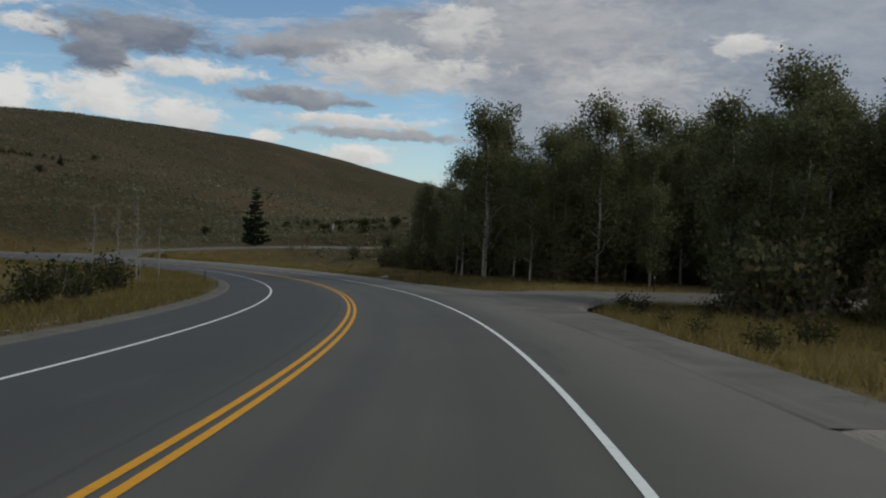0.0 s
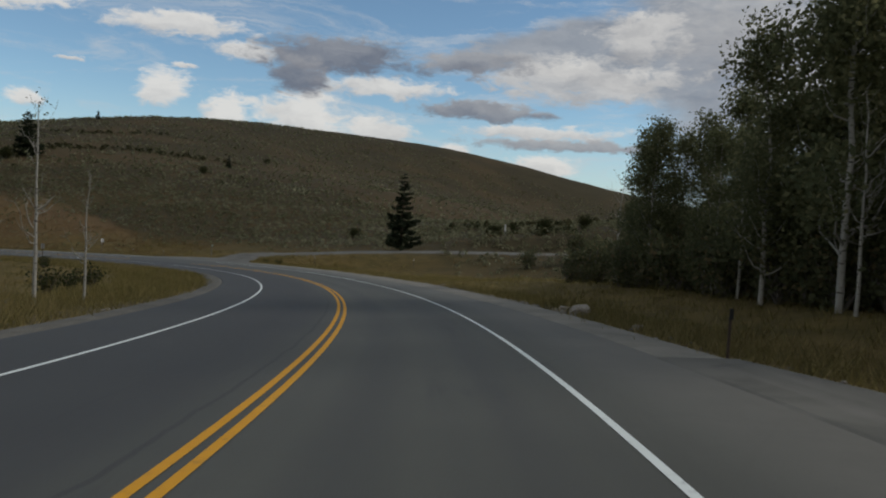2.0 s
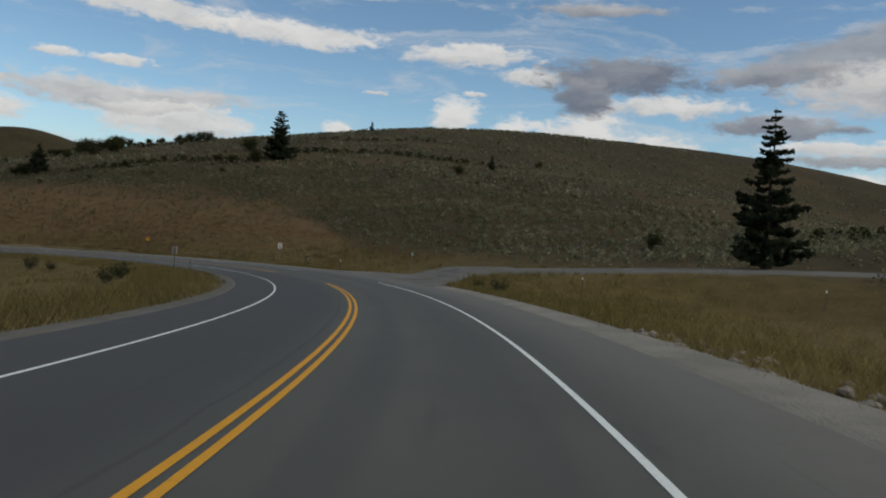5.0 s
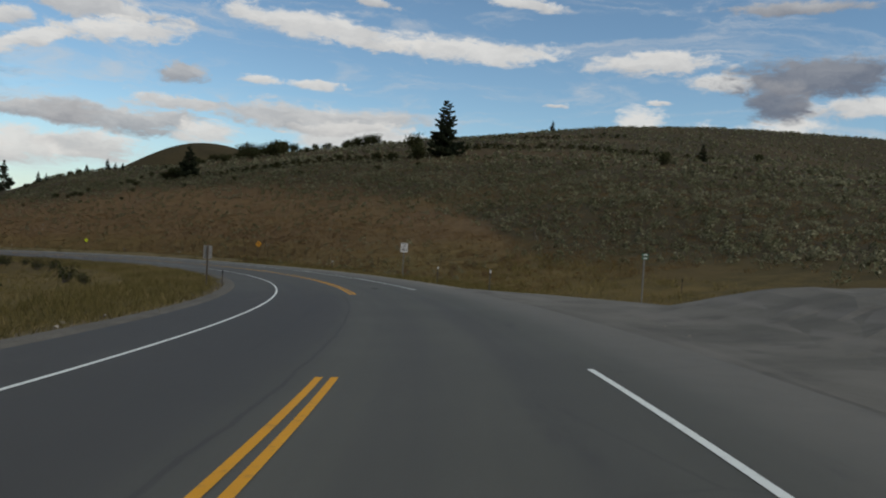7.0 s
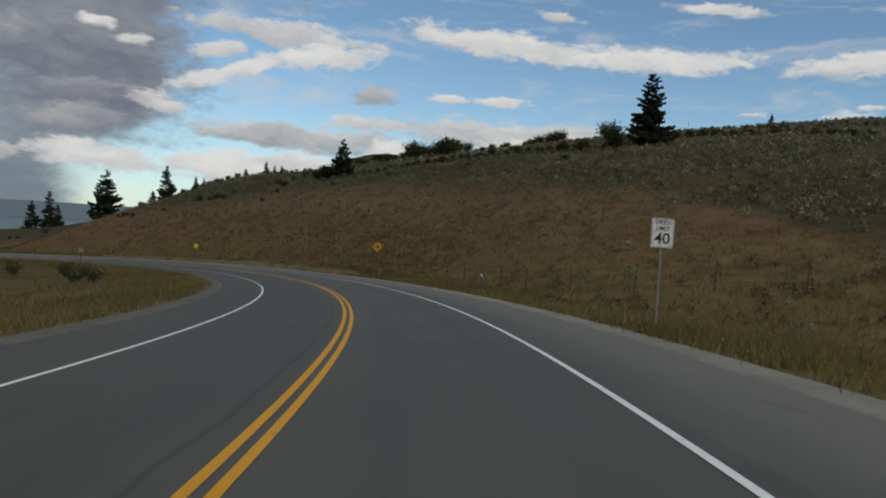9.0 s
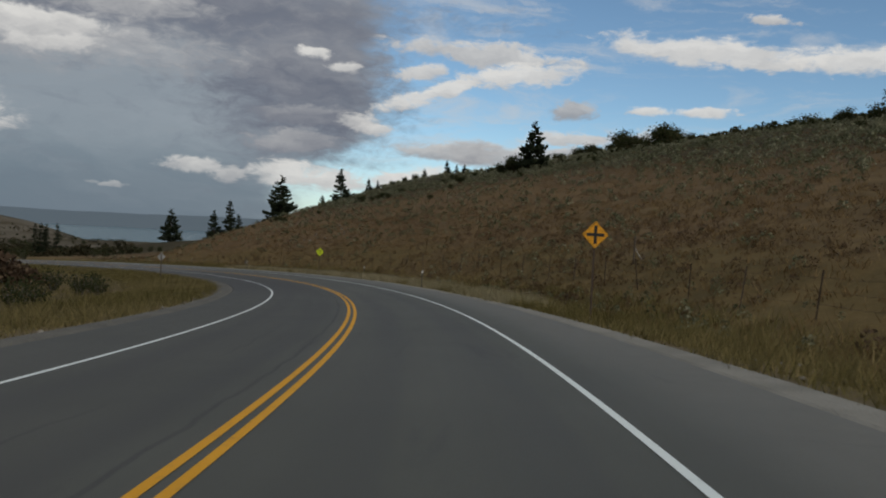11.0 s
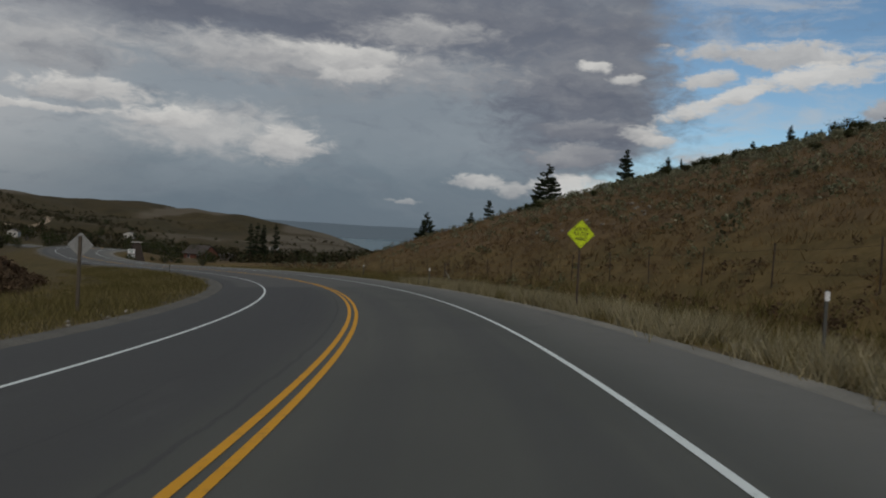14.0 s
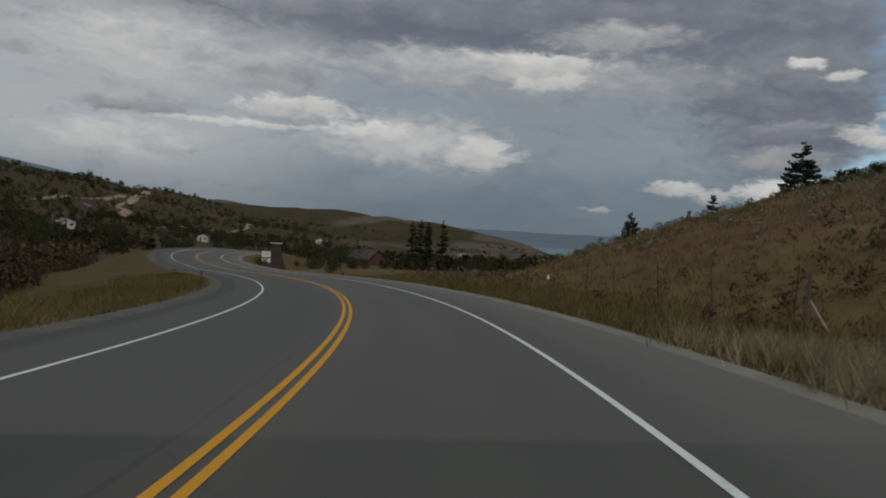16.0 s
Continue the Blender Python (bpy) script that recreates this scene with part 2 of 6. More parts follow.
def make_sky():
    world = bpy.data.worlds.new("sky")
    scene.world = world
    world.use_nodes = True
    tree = world.node_tree
    node, link, calc, step, mix, noise_at, combine = nodes_of(tree)
    nishita = node("ShaderNodeTexSky")
    nishita.sky_type, nishita.sun_disc = "NISHITA", False
    nishita.sun_elevation, nishita.sun_rotation, nishita.altitude = SUN_EL, SUN_AZ, 1900
    nishita.air_density, nishita.dust_density, nishita.ozone_density = 1.0, 0.6, 1.5
    coords = node("ShaderNodeTexCoord").outputs["Generated"]
    split = node("ShaderNodeSeparateXYZ")
    link(coords, split.inputs[0])
    x, y, z = split.outputs
    across = calc("MULTIPLY", calc("ARCTAN2", x, y), 57.2958)        # degrees to the right of north
    el = calc("MULTIPLY", calc("ARCSINE", z), 57.2958)
    place = combine(across, el, 0.0)

    def vec(op, a, b=None, out=0):
        made = node("ShaderNodeVectorMath", operation=op)
        link(a, made.inputs[0])
        if b is not None:
            link(b, made.inputs[1])
        return made.outputs[out]

    def drift(wide, tall, amp, detail):
        """The sky's places pushed about by turbulence, so that round shapes become billows."""
        made = node("ShaderNodeTexNoise")
        link(vec("MULTIPLY", place, (wide, tall, 1.0)), made.inputs["Vector"])
        made.inputs["Scale"].default_value, made.inputs["Detail"].default_value, made.inputs["Roughness"].default_value = 1.0, detail, 0.62
        push = vec("MULTIPLY", vec("SUBTRACT", made.outputs["Color"], (0.5, 0.5, 0.5)), (*amp, 0.0))
        return vec("ADD", place, push)

    large, small = drift(0.30, 0.62, (5.2, 2.1), 7.0), drift(0.75, 1.5, (1.9, 0.8), 6.0)
    billow = noise_at(vec("MULTIPLY", large, (0.30, 0.75, 1.0)), 1.0, 6.0, 0.6)
    sheet = noise_at(vec("MULTIPLY", large, (0.055, 0.17, 1.0)), 1.0, 6.0, 0.6, 0.4)
    ragged = calc("MULTIPLY", calc("SUBTRACT", noise_at(vec("MULTIPLY", place, (0.55, 1.25, 1.0)), 1.0, 7.0, 0.66, 0.6), 0.5), 1.9)
    pushed = node("ShaderNodeSeparateXYZ")
    link(large, pushed.inputs[0])
    right, high = pushed.outputs[0], pushed.outputs[1]
    dark, pale = (1.45, 1.62, 2.05), (7.1, 7.0, 6.75)

    blue = mix(1.0, nishita.outputs[0], SKY_TINT, "MULTIPLY")
    full = mix(calc("MULTIPLY", step(8.0, 0.0, el), 0.45), blue, (4.3, 5.1, 5.7))
    # broken cover overhead and behind
    cover = calc("MULTIPLY", step(17.0, 40.0, el), 0.55)
    behind = calc("MAXIMUM", step(30.0, 60.0, across), step(-140.0, -165.0, across))
    full = mix(calc("MAXIMUM", cover, calc("MULTIPLY", behind, 0.6)), full, mix(sheet, (2.6, 2.9, 3.3), (4.9, 5.1, 5.3)))
    # thin streaks of high cloud
    thin = noise_at(vec("MULTIPLY", small, (0.085, 0.50, 1.0)), 1.0, 7.0, 0.64, 0.9)
    full = mix(calc("MULTIPLY", step(0.47, 0.72, thin), 0.60), full, (5.4, 5.6, 5.8))
    # a thin grey-white sheet to the south-east of the hill
    edge = calc("ADD", calc("MULTIPLY", step(8.0, 11.5, high), -13.0), calc("MULTIPLY", step(12.0, 15.0, high), 11.0))
    east = calc("MULTIPLY", step(-1.0, 4.0, calc("SUBTRACT", right, edge)), step(0.0, 3.0, el))
    full = mix(calc("MULTIPLY", east, 0.92), full, mix(calc("ADD", calc("MULTIPLY", billow, 0.8), calc("SUBTRACT", sheet, 0.62), clamp=True), mix(step(7.0, 3.0, el), (1.95, 2.20, 2.65), (1.55, 1.95, 2.45)), mix(step(7.0, 3.0, el), (4.9, 5.05, 5.25), (2.5, 2.9, 3.4))))
    # the closed rain cloud over the lake: dark above, paler below, blue-grey where the rain falls
    west = step(-77.0, -80.5, calc("ADD", right, calc("MULTIPLY", step(6.5, 3.0, high), 6.0)))
    rain = mix(step(2.0, 7.0, high), (1.50, 1.92, 2.35), (2.55, 2.90, 3.25))
    rain = mix(step(9.5, 13.5, high), rain, (1.55, 1.68, 2.06))
    rain = mix(calc("MULTIPLY", step(-110.0, -126.0, right), 0.72), rain, (5.0, 5.05, 5.1))
    rain = mix(calc("MULTIPLY", step(0.42, 0.70, sheet), 0.45), rain, (3.5, 3.85, 4.2))
    rain = mix(calc("MULTIPLY", step(0.50, 0.30, billow), 0.35), rain, (1.65, 1.85, 2.25))
    full = mix(calc("MULTIPLY", west, 0.96), full, rain)
    low_rain = calc("MULTIPLY", step(-80.0, -94.0, across), step(5.5, 0.5, el))

    def blend(fac, a, b):
        made = node("ShaderNodeMix", data_type="FLOAT")
        link(fac, made.inputs[0]), link(a, made.inputs[2]), link(b, made.inputs[3])
        return made.outputs[0]

    mass, glow = 0.0, 0.0        # how far cloud covers the sky, and how white it is there
    for bank in (LAKE_SHEETS, LAKE_CLOUDS, HILL_CLOUDS, GROVE_CLOUDS, RIDGE_CLOUDS):
        for ca, ce, wide, tall, level, tilt in bank:
            spot = node("ShaderNodeMapping")
            spot.vector_type = "TEXTURE"
            link(large if wide > 2.4 and tall > 0.45 else small, spot.inputs[0])
            link(combine(-ca, ce, mass), spot.inputs["Location"])          # one cloud after another, from far to near
            spot.inputs["Scale"].default_value = (wide, tall, 1e6)
            spot.inputs["Rotation"].default_value = (0, 0, radians(tilt))
            reach = calc("ADD", vec("LENGTH", spot.outputs[0], out=1), ragged)
            soft = bank is LAKE_SHEETS
            body = step(1.6 if soft else 1.30, 0.30 if soft else 0.62, reach)
            lit = calc("MULTIPLY_ADD", vec("DOT_PRODUCT", spot.outputs[0], (0.0, 0.16, 0.0), out=1), 1.0, level)
            lit = calc("MULTIPLY_ADD", calc("SUBTRACT", billow, 0.5), 0.9 if level > 0.4 else 0.5, lit, clamp=True)
            body = calc("MULTIPLY", body, 0.80 if soft else 0.93)
            mass, glow = blend(body, mass, 1.0), blend(body, glow, lit)
    full = mix(mass, full, mix(calc("DIVIDE", glow, calc("MAXIMUM", mass, 0.001), clamp=True), dark, pale))
    full = mix(calc("MULTIPLY", low_rain, 0.62), full, (1.42, 1.85, 2.28))
    back = node("ShaderNodeBackground")
    link(full, back.inputs[0])
    back.inputs[1].default_value = 0.1
    out = node("ShaderNodeOutputWorld")
    link(back.outputs[0], out.inputs[0])


SKY_TINT = (0.98, 1.10, 1.07)
# clouds that can be told apart: azimuth, elevation, half width, half height (degrees), 0 grey to 1 white, tilt
LAKE_SHEETS = [
    (105.4, 14.5, 26.0, 1.5, 0.08, 0), (85.0, 10.3, 6.4, 2.0, 0.06, 0), (83.5, 8.8, 6.2, 4.6, 0.02, 0), (100.2, 11.1, 8.8, 1.4, 0.50, 0), (107.6, 11.3, 7.6, 1.3, 0.55, 0), (120.3, 10.3, 4.2, 1.7, 0.45, 0),
    (129.7, 10.6, 5.5, 2.3, 0.70, 0), (110.1, 6.0, 5.6, 1.6, 0.72, 0), (129.8, 4.5, 4.2, 1.3, 0.72, 0), (95.8, 13.6, 4.7, 0.8, 0.5, 0), (-7.5, 12.8, 7.1, 2.6, 0.40, 0), (-12.1, 9.1, 5.8, 2.3, 0.48, 0),
]
LAKE_CLOUDS = [
    (83.1, 7.4, 3.6, 0.9, 0.12, 0), (84.6, 5.6, 3.2, 0.8, 0.25, 0), (100.2, 10.7, 2.9, 0.6, 0.72, 0), (83.3, 11.9, 1.3, 0.4, 0.9, 0), (104.9, 5.4, 2.2, 1.3, 0.72, 0), (79.9, 7.4, 1.4, 0.5, 0.7, 0),
    (91.2, 3.6, 1.7, 0.6, 0.85, 0), (84.9, 3.5, 2.2, 0.9, 0.9, 0), (88.8, 3.1, 1.2, 0.5, 0.7, 0), (77.0, 3.3, 2.4, 0.6, 0.85, 0), (96.3, 2.0, 1.1, 0.2, 0.7, 0), (101.4, 11.8, 4.3, 0.7, 0.80, 0),
    (117.9, 7.9, 3.7, 0.8, 0.75, 0), (113.0, 6.6, 2.6, 0.7, 0.8, 0), (122.3, 6.6, 5.4, 0.25, 0.8, 0), (128.9, 7.2, 3.6, 0.5, 0.3, 0),
]
HILL_CLOUDS = [
    (73.3, 5.6, 4.4, 0.7, 0.5, 0), (68.5, 5.5, 5.6, 0.8, 0.48, 0), (64.8, 6.8, 2.8, 0.5, 0.75, 0), (55.6, 6.7, 7.7, 0.9, 0.62, 0), (52.4, 5.4, 5.1, 1.0, 0.85, 0), (63.0, 5.1, 2.1, 0.8, 0.9, 0), (70.4, 3.5, 2.9, 1.0, 0.8, 0),
    (74.6, 3.2, 3.6, 0.9, 0.88, 0), (81.5, 3.2, 1.9, 0.8, 0.85, 0), (54.3, 6.1, 2.9, 0.5, 0.7, 0), (64.8, 8.9, 1.5, 0.7, 0.45, 0), (59.4, 9.0, 1.4, 0.3, 0.9, 0), (55.7, 8.9, 1.7, 0.35, 0.92, 0), (41.2, 5.8, 1.1, 0.5, 0.85, 0),
]
RIDGE_CLOUDS = [
    (70.9, 12.5, 6.7, 0.7, 0.72, -4), (75.6, 11.1, 1.9, 0.5, 0.8, 10), (74.1, 9.9, 4.2, 0.65, 0.88, 18), (68.6, 11.1, 4.0, 0.75, 0.90, 4), (55.5, 12.8, 7.2, 0.85, 0.90, -6), (44.6, 12.0, 6.6, 0.8, 0.92, 0), (32.2, 11.5, 4.4, 0.8, 0.85, 0),
    (81.1, 11.0, 1.1, 0.35, 0.75, 0), (78.8, 6.9, 1.4, 0.4, 0.7, 0), (52.1, 14.8, 1.5, 0.3, 0.7, -8), (41.5, 15.3, 2.8, 0.35, 0.8, -6), (38.7, 8.5, 0.8, 0.2, 0.8, 0), (31.8, 8.9, 0.8, 0.2, 0.8, 0), (23.2, 14.9, 4.0, 0.4, 0.35, 0),
]
GROVE_CLOUDS = [
    (4.3, 9.8, 6.8, 1.5, 0.62, 0), (0.1, 12.9, 2.8, 1.7, 0.62, 0), (-19.7, 12.3, 2.1, 0.8, 0.72, 0), (32.9, 7.3, 1.6, 1.2, 0.95, 0), (28.9, 5.9, 1.6, 1.4, 0.9, 0), (23.6, 6.4, 3.2, 1.6, 0.95, 0), (18.4, 5.6, 3.0, 1.1, 0.82, 0),
    (18.2, 8.6, 4.5, 0.75, 0.80, 0), (27.6, 10.3, 2.2, 0.6, 0.8, 0), (6.9, 6.2, 5.3, 0.5, 0.82, 0), (4.9, 5.3, 6.6, 0.4, 0.3, 0), (6.4, 3.9, 2.5, 0.8, 0.9, 0), (13.0, 4.5, 1.3, 0.5, 0.85, 0),
    (21.5, 10.5, 5.0, 1.3, 0.07, 0), (24.0, 9.0, 2.0, 1.2, 0.07, 0), (11.7, 10.7, 3.7, 1.0, 0.22, 0), (10.9, 7.4, 4.3, 0.5, 0.2, 0),
]
make_sky()


# ---- materials ----
def material(name, build, roughness=0.9, metallic=0.0, specular=0.3):
    """build(tools) gives a colour socket and a bump height socket (or None)."""
    m = bpy.data.materials.new(name)
    m.use_nodes = True
    tools = nodes_of(m.node_tree)
    node, link, calc, step, mix, noise_at, combine = tools
    shader, out = node("ShaderNodeBsdfPrincipled"), node("ShaderNodeOutputMaterial")
    shader.inputs["Roughness"].default_value = roughness
    shader.inputs["Metallic"].default_value = metallic
    shader.inputs["Specular IOR Level"].default_value = specular
    colour, height, strength = build(tools)
    link((*colour, 1) if isinstance(colour, tuple) else colour, shader.inputs["Base Color"])
    if height is not None:
        bump = node("ShaderNodeBump")
        bump.inputs["Strength"].default_value = strength
        bump.inputs["Distance"].default_value = 0.03
        link(height, bump.inputs["Height"])
        link(bump.outputs[0], shader.inputs["Normal"])
    link(shader.outputs[0], out.inputs[0])
    return m


def position(tools):
    return tools[0]("ShaderNodeNewGeometry").outputs["Position"]


def two_tone(name, a, b, scale, roughness=0.9, fine=None, per_island=0.0, per_object=0.0, bump=0.3, metallic=0.0, specular=0.3):
    """Two colours in patches, with a finer grain over them and some difference from piece to piece."""
    def build(tools):
        node, link, calc, step, mix, noise_at, combine = tools
        co = node("ShaderNodeTexCoord").outputs["Object"]
        c = mix(step(0.32, 0.68, noise_at(co, scale, 3.0)), a, b)
        grain = noise_at(co, fine or scale * 9, 3.0, 0.65)
        c = mix(0.55, c, mix(step(0.25, 0.75, grain), tuple(v * 0.55 for v in a), tuple(min(v * 1.4, 1) for v in b)))
        if per_island:
            r = node("ShaderNodeNewGeometry").outputs["Random Per Island"]
            c = mix(calc("MULTIPLY", r, per_island), c, tuple(v * 0.35 for v in a))
        if per_object:
            r = node("ShaderNodeObjectInfo").outputs["Random"]
            c = mix(calc("MULTIPLY", r, per_object), c, tuple(v * 0.4 for v in a))
        return c, grain, bump
    return material(name, build, roughness, metallic, specular)


def leafy(name, dark, light, tip):
    """Leaves or blades, which let light through: each piece its own tone, some of them turned yellow."""
    m = bpy.data.materials.new(name)
    m.use_nodes = True
    node, link, calc, step, mix, noise_at, combine = nodes_of(m.node_tree)
    r = node("ShaderNodeNewGeometry").outputs["Random Per Island"]
    c = mix(r, dark, light)
    c = mix(step(0.78, 1.0, r), c, tip)
    co = node("ShaderNodeTexCoord").outputs["Object"]
    c = mix(calc("MULTIPLY", step(0.4, 0.7, noise_at(co, 0.35, 2.0)), 0.35), c, dark)
    c = mix(calc("MULTIPLY", step(0.45, 0.65, noise_at(co, 0.06, 2.0)), 0.3), c, tip)
    front, through_leaf, both, out = node("ShaderNodeBsdfDiffuse"), node("ShaderNodeBsdfTranslucent"), node("ShaderNodeMixShader"), node("ShaderNodeOutputMaterial")
    link(c, front.inputs[0]), link(c, through_leaf.inputs[0])
    both.inputs[0].default_value = 0.5
    link(front.outputs[0], both.inputs[1]), link(through_leaf.outputs[0], both.inputs[2])
    link(both.outputs[0], out.inputs[0])
    return m


def asphalt_look(tools):
    node, link, calc, step, mix, noise_at, combine = tools
    uv = node("ShaderNodeUVMap").outputs[0]
    split = node("ShaderNodeSeparateXYZ")
    link(uv, split.inputs[0])
    d, s = split.outputs[0], split.outputs[1]          # metres right of the centre line, metres along
    pos = position(tools)
    c = mix(step(0.3, 0.7, noise_at(pos, 0.25, 4.0)), (0.090, 0.093, 0.072), (0.114, 0.116, 0.091))
    long = noise_at(combine(calc("MULTIPLY", d, 1.6), calc("MULTIPLY", s, 0.035), 0.0), 1.0, 4.0, 0.6)
    c = mix(calc("MULTIPLY", step(0.35, 0.7, long), 0.45), c, (0.066, 0.068, 0.058))
    c = mix(calc("MULTIPLY", step(3.7, 5.0, d), 0.75), c, mix(noise_at(pos, 1.2, 4.0), (0.140, 0.139, 0.116), (0.210, 0.204, 0.172)))
    c = mix(calc("MULTIPLY", step(4.7, 6.1, calc("ADD", d, calc("MULTIPLY", noise_at(pos, 0.5, 4.0), 0.8))), 0.6), c, mix(noise_at(pos, 2.5, 4.0), (0.155, 0.148, 0.120), (0.250, 0.238, 0.198)))
    # inner lane's darker tone, deepened because the windscreen's vignette is put into the colour
    inside = calc("MULTIPLY", step(0.3, -1.5, d), calc("SUBTRACT", 0.80, calc("MULTIPLY", calc("MULTIPLY", step(168.0, 190.0, s), step(285.0, 262.0, s)), 0.48)))
    c = mix(inside, c, mix(noise_at(pos, 0.5, 4.0), (0.030, 0.030, 0.031), (0.043, 0.042, 0.042)))
    for at, wide in ((-2.6, 0.5), (-1.0, 0.45), (1.05, 0.45), (2.7, 0.5)):
        track = calc("SUBTRACT", 1.0, step(wide * 0.3, wide, calc("ABSOLUTE", calc("SUBTRACT", d, at))))
        c = mix(calc("MULTIPLY", track, 0.3), c, (0.050, 0.050, 0.049))
    # a tar seam and cracks
    seam = calc("ABSOLUTE", calc("ADD", calc("SUBTRACT", d, -0.45), calc("MULTIPLY", calc("SUBTRACT", noise_at(combine(0.0, calc("MULTIPLY", s, 0.6), 0.0), 1.0, 3.0), 0.5), 0.25)))
    c = mix(calc("MULTIPLY", step(0.05, 0.015, seam), 0.6), c, (0.028, 0.028, 0.028))
    crack = node("ShaderNodeTexVoronoi")
    crack.feature = "DISTANCE_TO_EDGE"
    link(pos, crack.inputs["Vector"])
    crack.inputs["Scale"].default_value = 0.16
    c = mix(calc("MULTIPLY", calc("MULTIPLY", step(0.006, 0.001, crack.outputs["Distance"]), step(0.5, 0.62, noise_at(pos, 0.07, 2.0))), 0.3), c, (0.026, 0.026, 0.026))
    seam = calc("ABSOLUTE", calc("ADD", calc("SUBTRACT", d, -1.62), calc("MULTIPLY", calc("SUBTRACT", noise_at(combine(3.0, calc("MULTIPLY", s, 0.35), 0.0), 1.0, 4.0), 0.5), 0.6)))
    c = mix(calc("MULTIPLY", calc("MULTIPLY", step(0.035, 0.012, seam), step(0.42, 0.55, noise_at(combine(5.0, calc("MULTIPLY", s, 0.09), 0.0), 1.0, 2.0))), 0.6), c, (0.026, 0.026, 0.026))
    stain = noise_at(combine(calc("MULTIPLY", d, 0.9), calc("MULTIPLY", s, 0.16), 4.0), 1.0, 5.0, 0.65)
    c = mix(calc("MULTIPLY", step(0.60, 0.72, stain), 0.45), c, (0.036, 0.036, 0.036))
    c = mix(calc("MULTIPLY", step(0.42, 0.28, stain), 0.25), c, (0.125, 0.124, 0.112))
    # the newer, paler surface that begins at a straight joint across the road
    newer = calc("MULTIPLY", step(335.1, 335.3, s), step(5.2, 4.6, calc("ABSOLUTE", d)))
    c = mix(calc("MULTIPLY", newer, 0.42), c, mix(noise_at(combine(d, calc("MULTIPLY", s, 0.05), 7.0), 1.0, 4.0), (0.135, 0.130, 0.112), (0.185, 0.180, 0.158)))
    c = mix(calc("MULTIPLY", calc("MULTIPLY", step(331.0, 334.9, s), step(335.3, 335.1, s)), 0.18), c, (0.040, 0.040, 0.038))
    grain = noise_at(pos, 60.0, 2.0, 0.7)
    c = mix(0.35, c, mix(grain, (0.03, 0.03, 0.03), (0.13, 0.128, 0.12)))
    return c, grain, 0.25


def paint_look(a, b):
    def build(tools):
        node, link, calc, step, mix, noise_at, combine = tools
        pos = position(tools)
        worn = calc("MULTIPLY", step(0.54, 0.74, noise_at(pos, 7.0, 4.0, 0.7)), 0.32)
        c = mix(noise_at(pos, 1.5, 3.0), a, b)
        return mix(worn, c, (0.09, 0.088, 0.08)), noise_at(pos, 60.0, 2.0), 0.2
    return build


def gravel_look(tools):
    node, link, calc, step, mix, noise_at, combine = tools
    pos = position(tools)
    c = mix(step(0.3, 0.7, noise_at(pos, 0.6, 4.0)), (0.250, 0.238, 0.196), (0.375, 0.355, 0.296))
    stones = node("ShaderNodeTexVoronoi")
    link(pos, stones.inputs["Vector"])
    stones.inputs["Scale"].default_value = 22.0
    c = mix(0.4, c, mix(stones.outputs["Distance"], (0.2, 0.19, 0.175), (0.06, 0.056, 0.05)))
    return c, stones.outputs["Distance"], 0.5


def ground_look(tools):
    node, link, calc, step, mix, noise_at, combine = tools
    pos = position(tools)
    paint = node("ShaderNodeVertexColor")
    paint.layer_name = "cover"
    split = node("ShaderNodeSeparateColor")
    link(paint.outputs[0], split.inputs[0])
    dry, lush, dirt = split.outputs
    n1, n2, n3 = noise_at(pos, 0.06, 5.0), noise_at(pos, 0.55, 5.0, 0.62), noise_at(pos, 5.0, 3.0, 0.65)
    sage = mix(step(0.3, 0.7, n2), (0.028, 0.025, 0.012), (0.060, 0.051, 0.026))
    sage = mix(calc("MULTIPLY", step(0.45, 0.7, n1), 0.5), sage, (0.070, 0.054, 0.026))
    sage = mix(calc("MULTIPLY", step(0.50, 0.60, noise_at(pos, 0.021, 6.0, 0.62, 0.6)), 0.6), sage, (0.024, 0.021, 0.012))
    brown = mix(step(0.3, 0.7, n2), (0.112, 0.069, 0.031), (0.220, 0.140, 0.064))
    brown = mix(calc("MULTIPLY", step(0.4, 0.66, n1), 0.6), brown, (0.138, 0.082, 0.043))
    green = mix(step(0.3, 0.7, n2), (0.102, 0.084, 0.025), (0.205, 0.146, 0.047))
    green = mix(calc("MULTIPLY", step(0.45, 0.65, n1), 0.55), green, (0.165, 0.108, 0.036))
    earth = mix(n2, (0.12, 0.098, 0.07), (0.19, 0.165, 0.13))
    c = mix(dry, sage, brown)
    c = mix(lush, c, green)
    c = mix(dirt, c, earth)
    c = mix(0.32, c, mix(step(0.3, 0.7, n3), (0.030, 0.026, 0.014), (0.140, 0.110, 0.060)))
    return c, calc("ADD", n2, n3), 0.7


def water_look(tools):
    node, link, calc, step, mix, noise_at, combine = tools
    pos = position(tools)
    streak = node("ShaderNodeMapping")
    link(pos, streak.inputs[0])
    streak.inputs["Scale"].default_value = (0.0012, 0.0004, 1)
    return mix(noise_at(streak.outputs[0], 3.0, 3.0), (0.020, 0.085, 0.115), (0.035, 0.13, 0.155)), noise_at(pos, 0.6, 3.0), 0.05


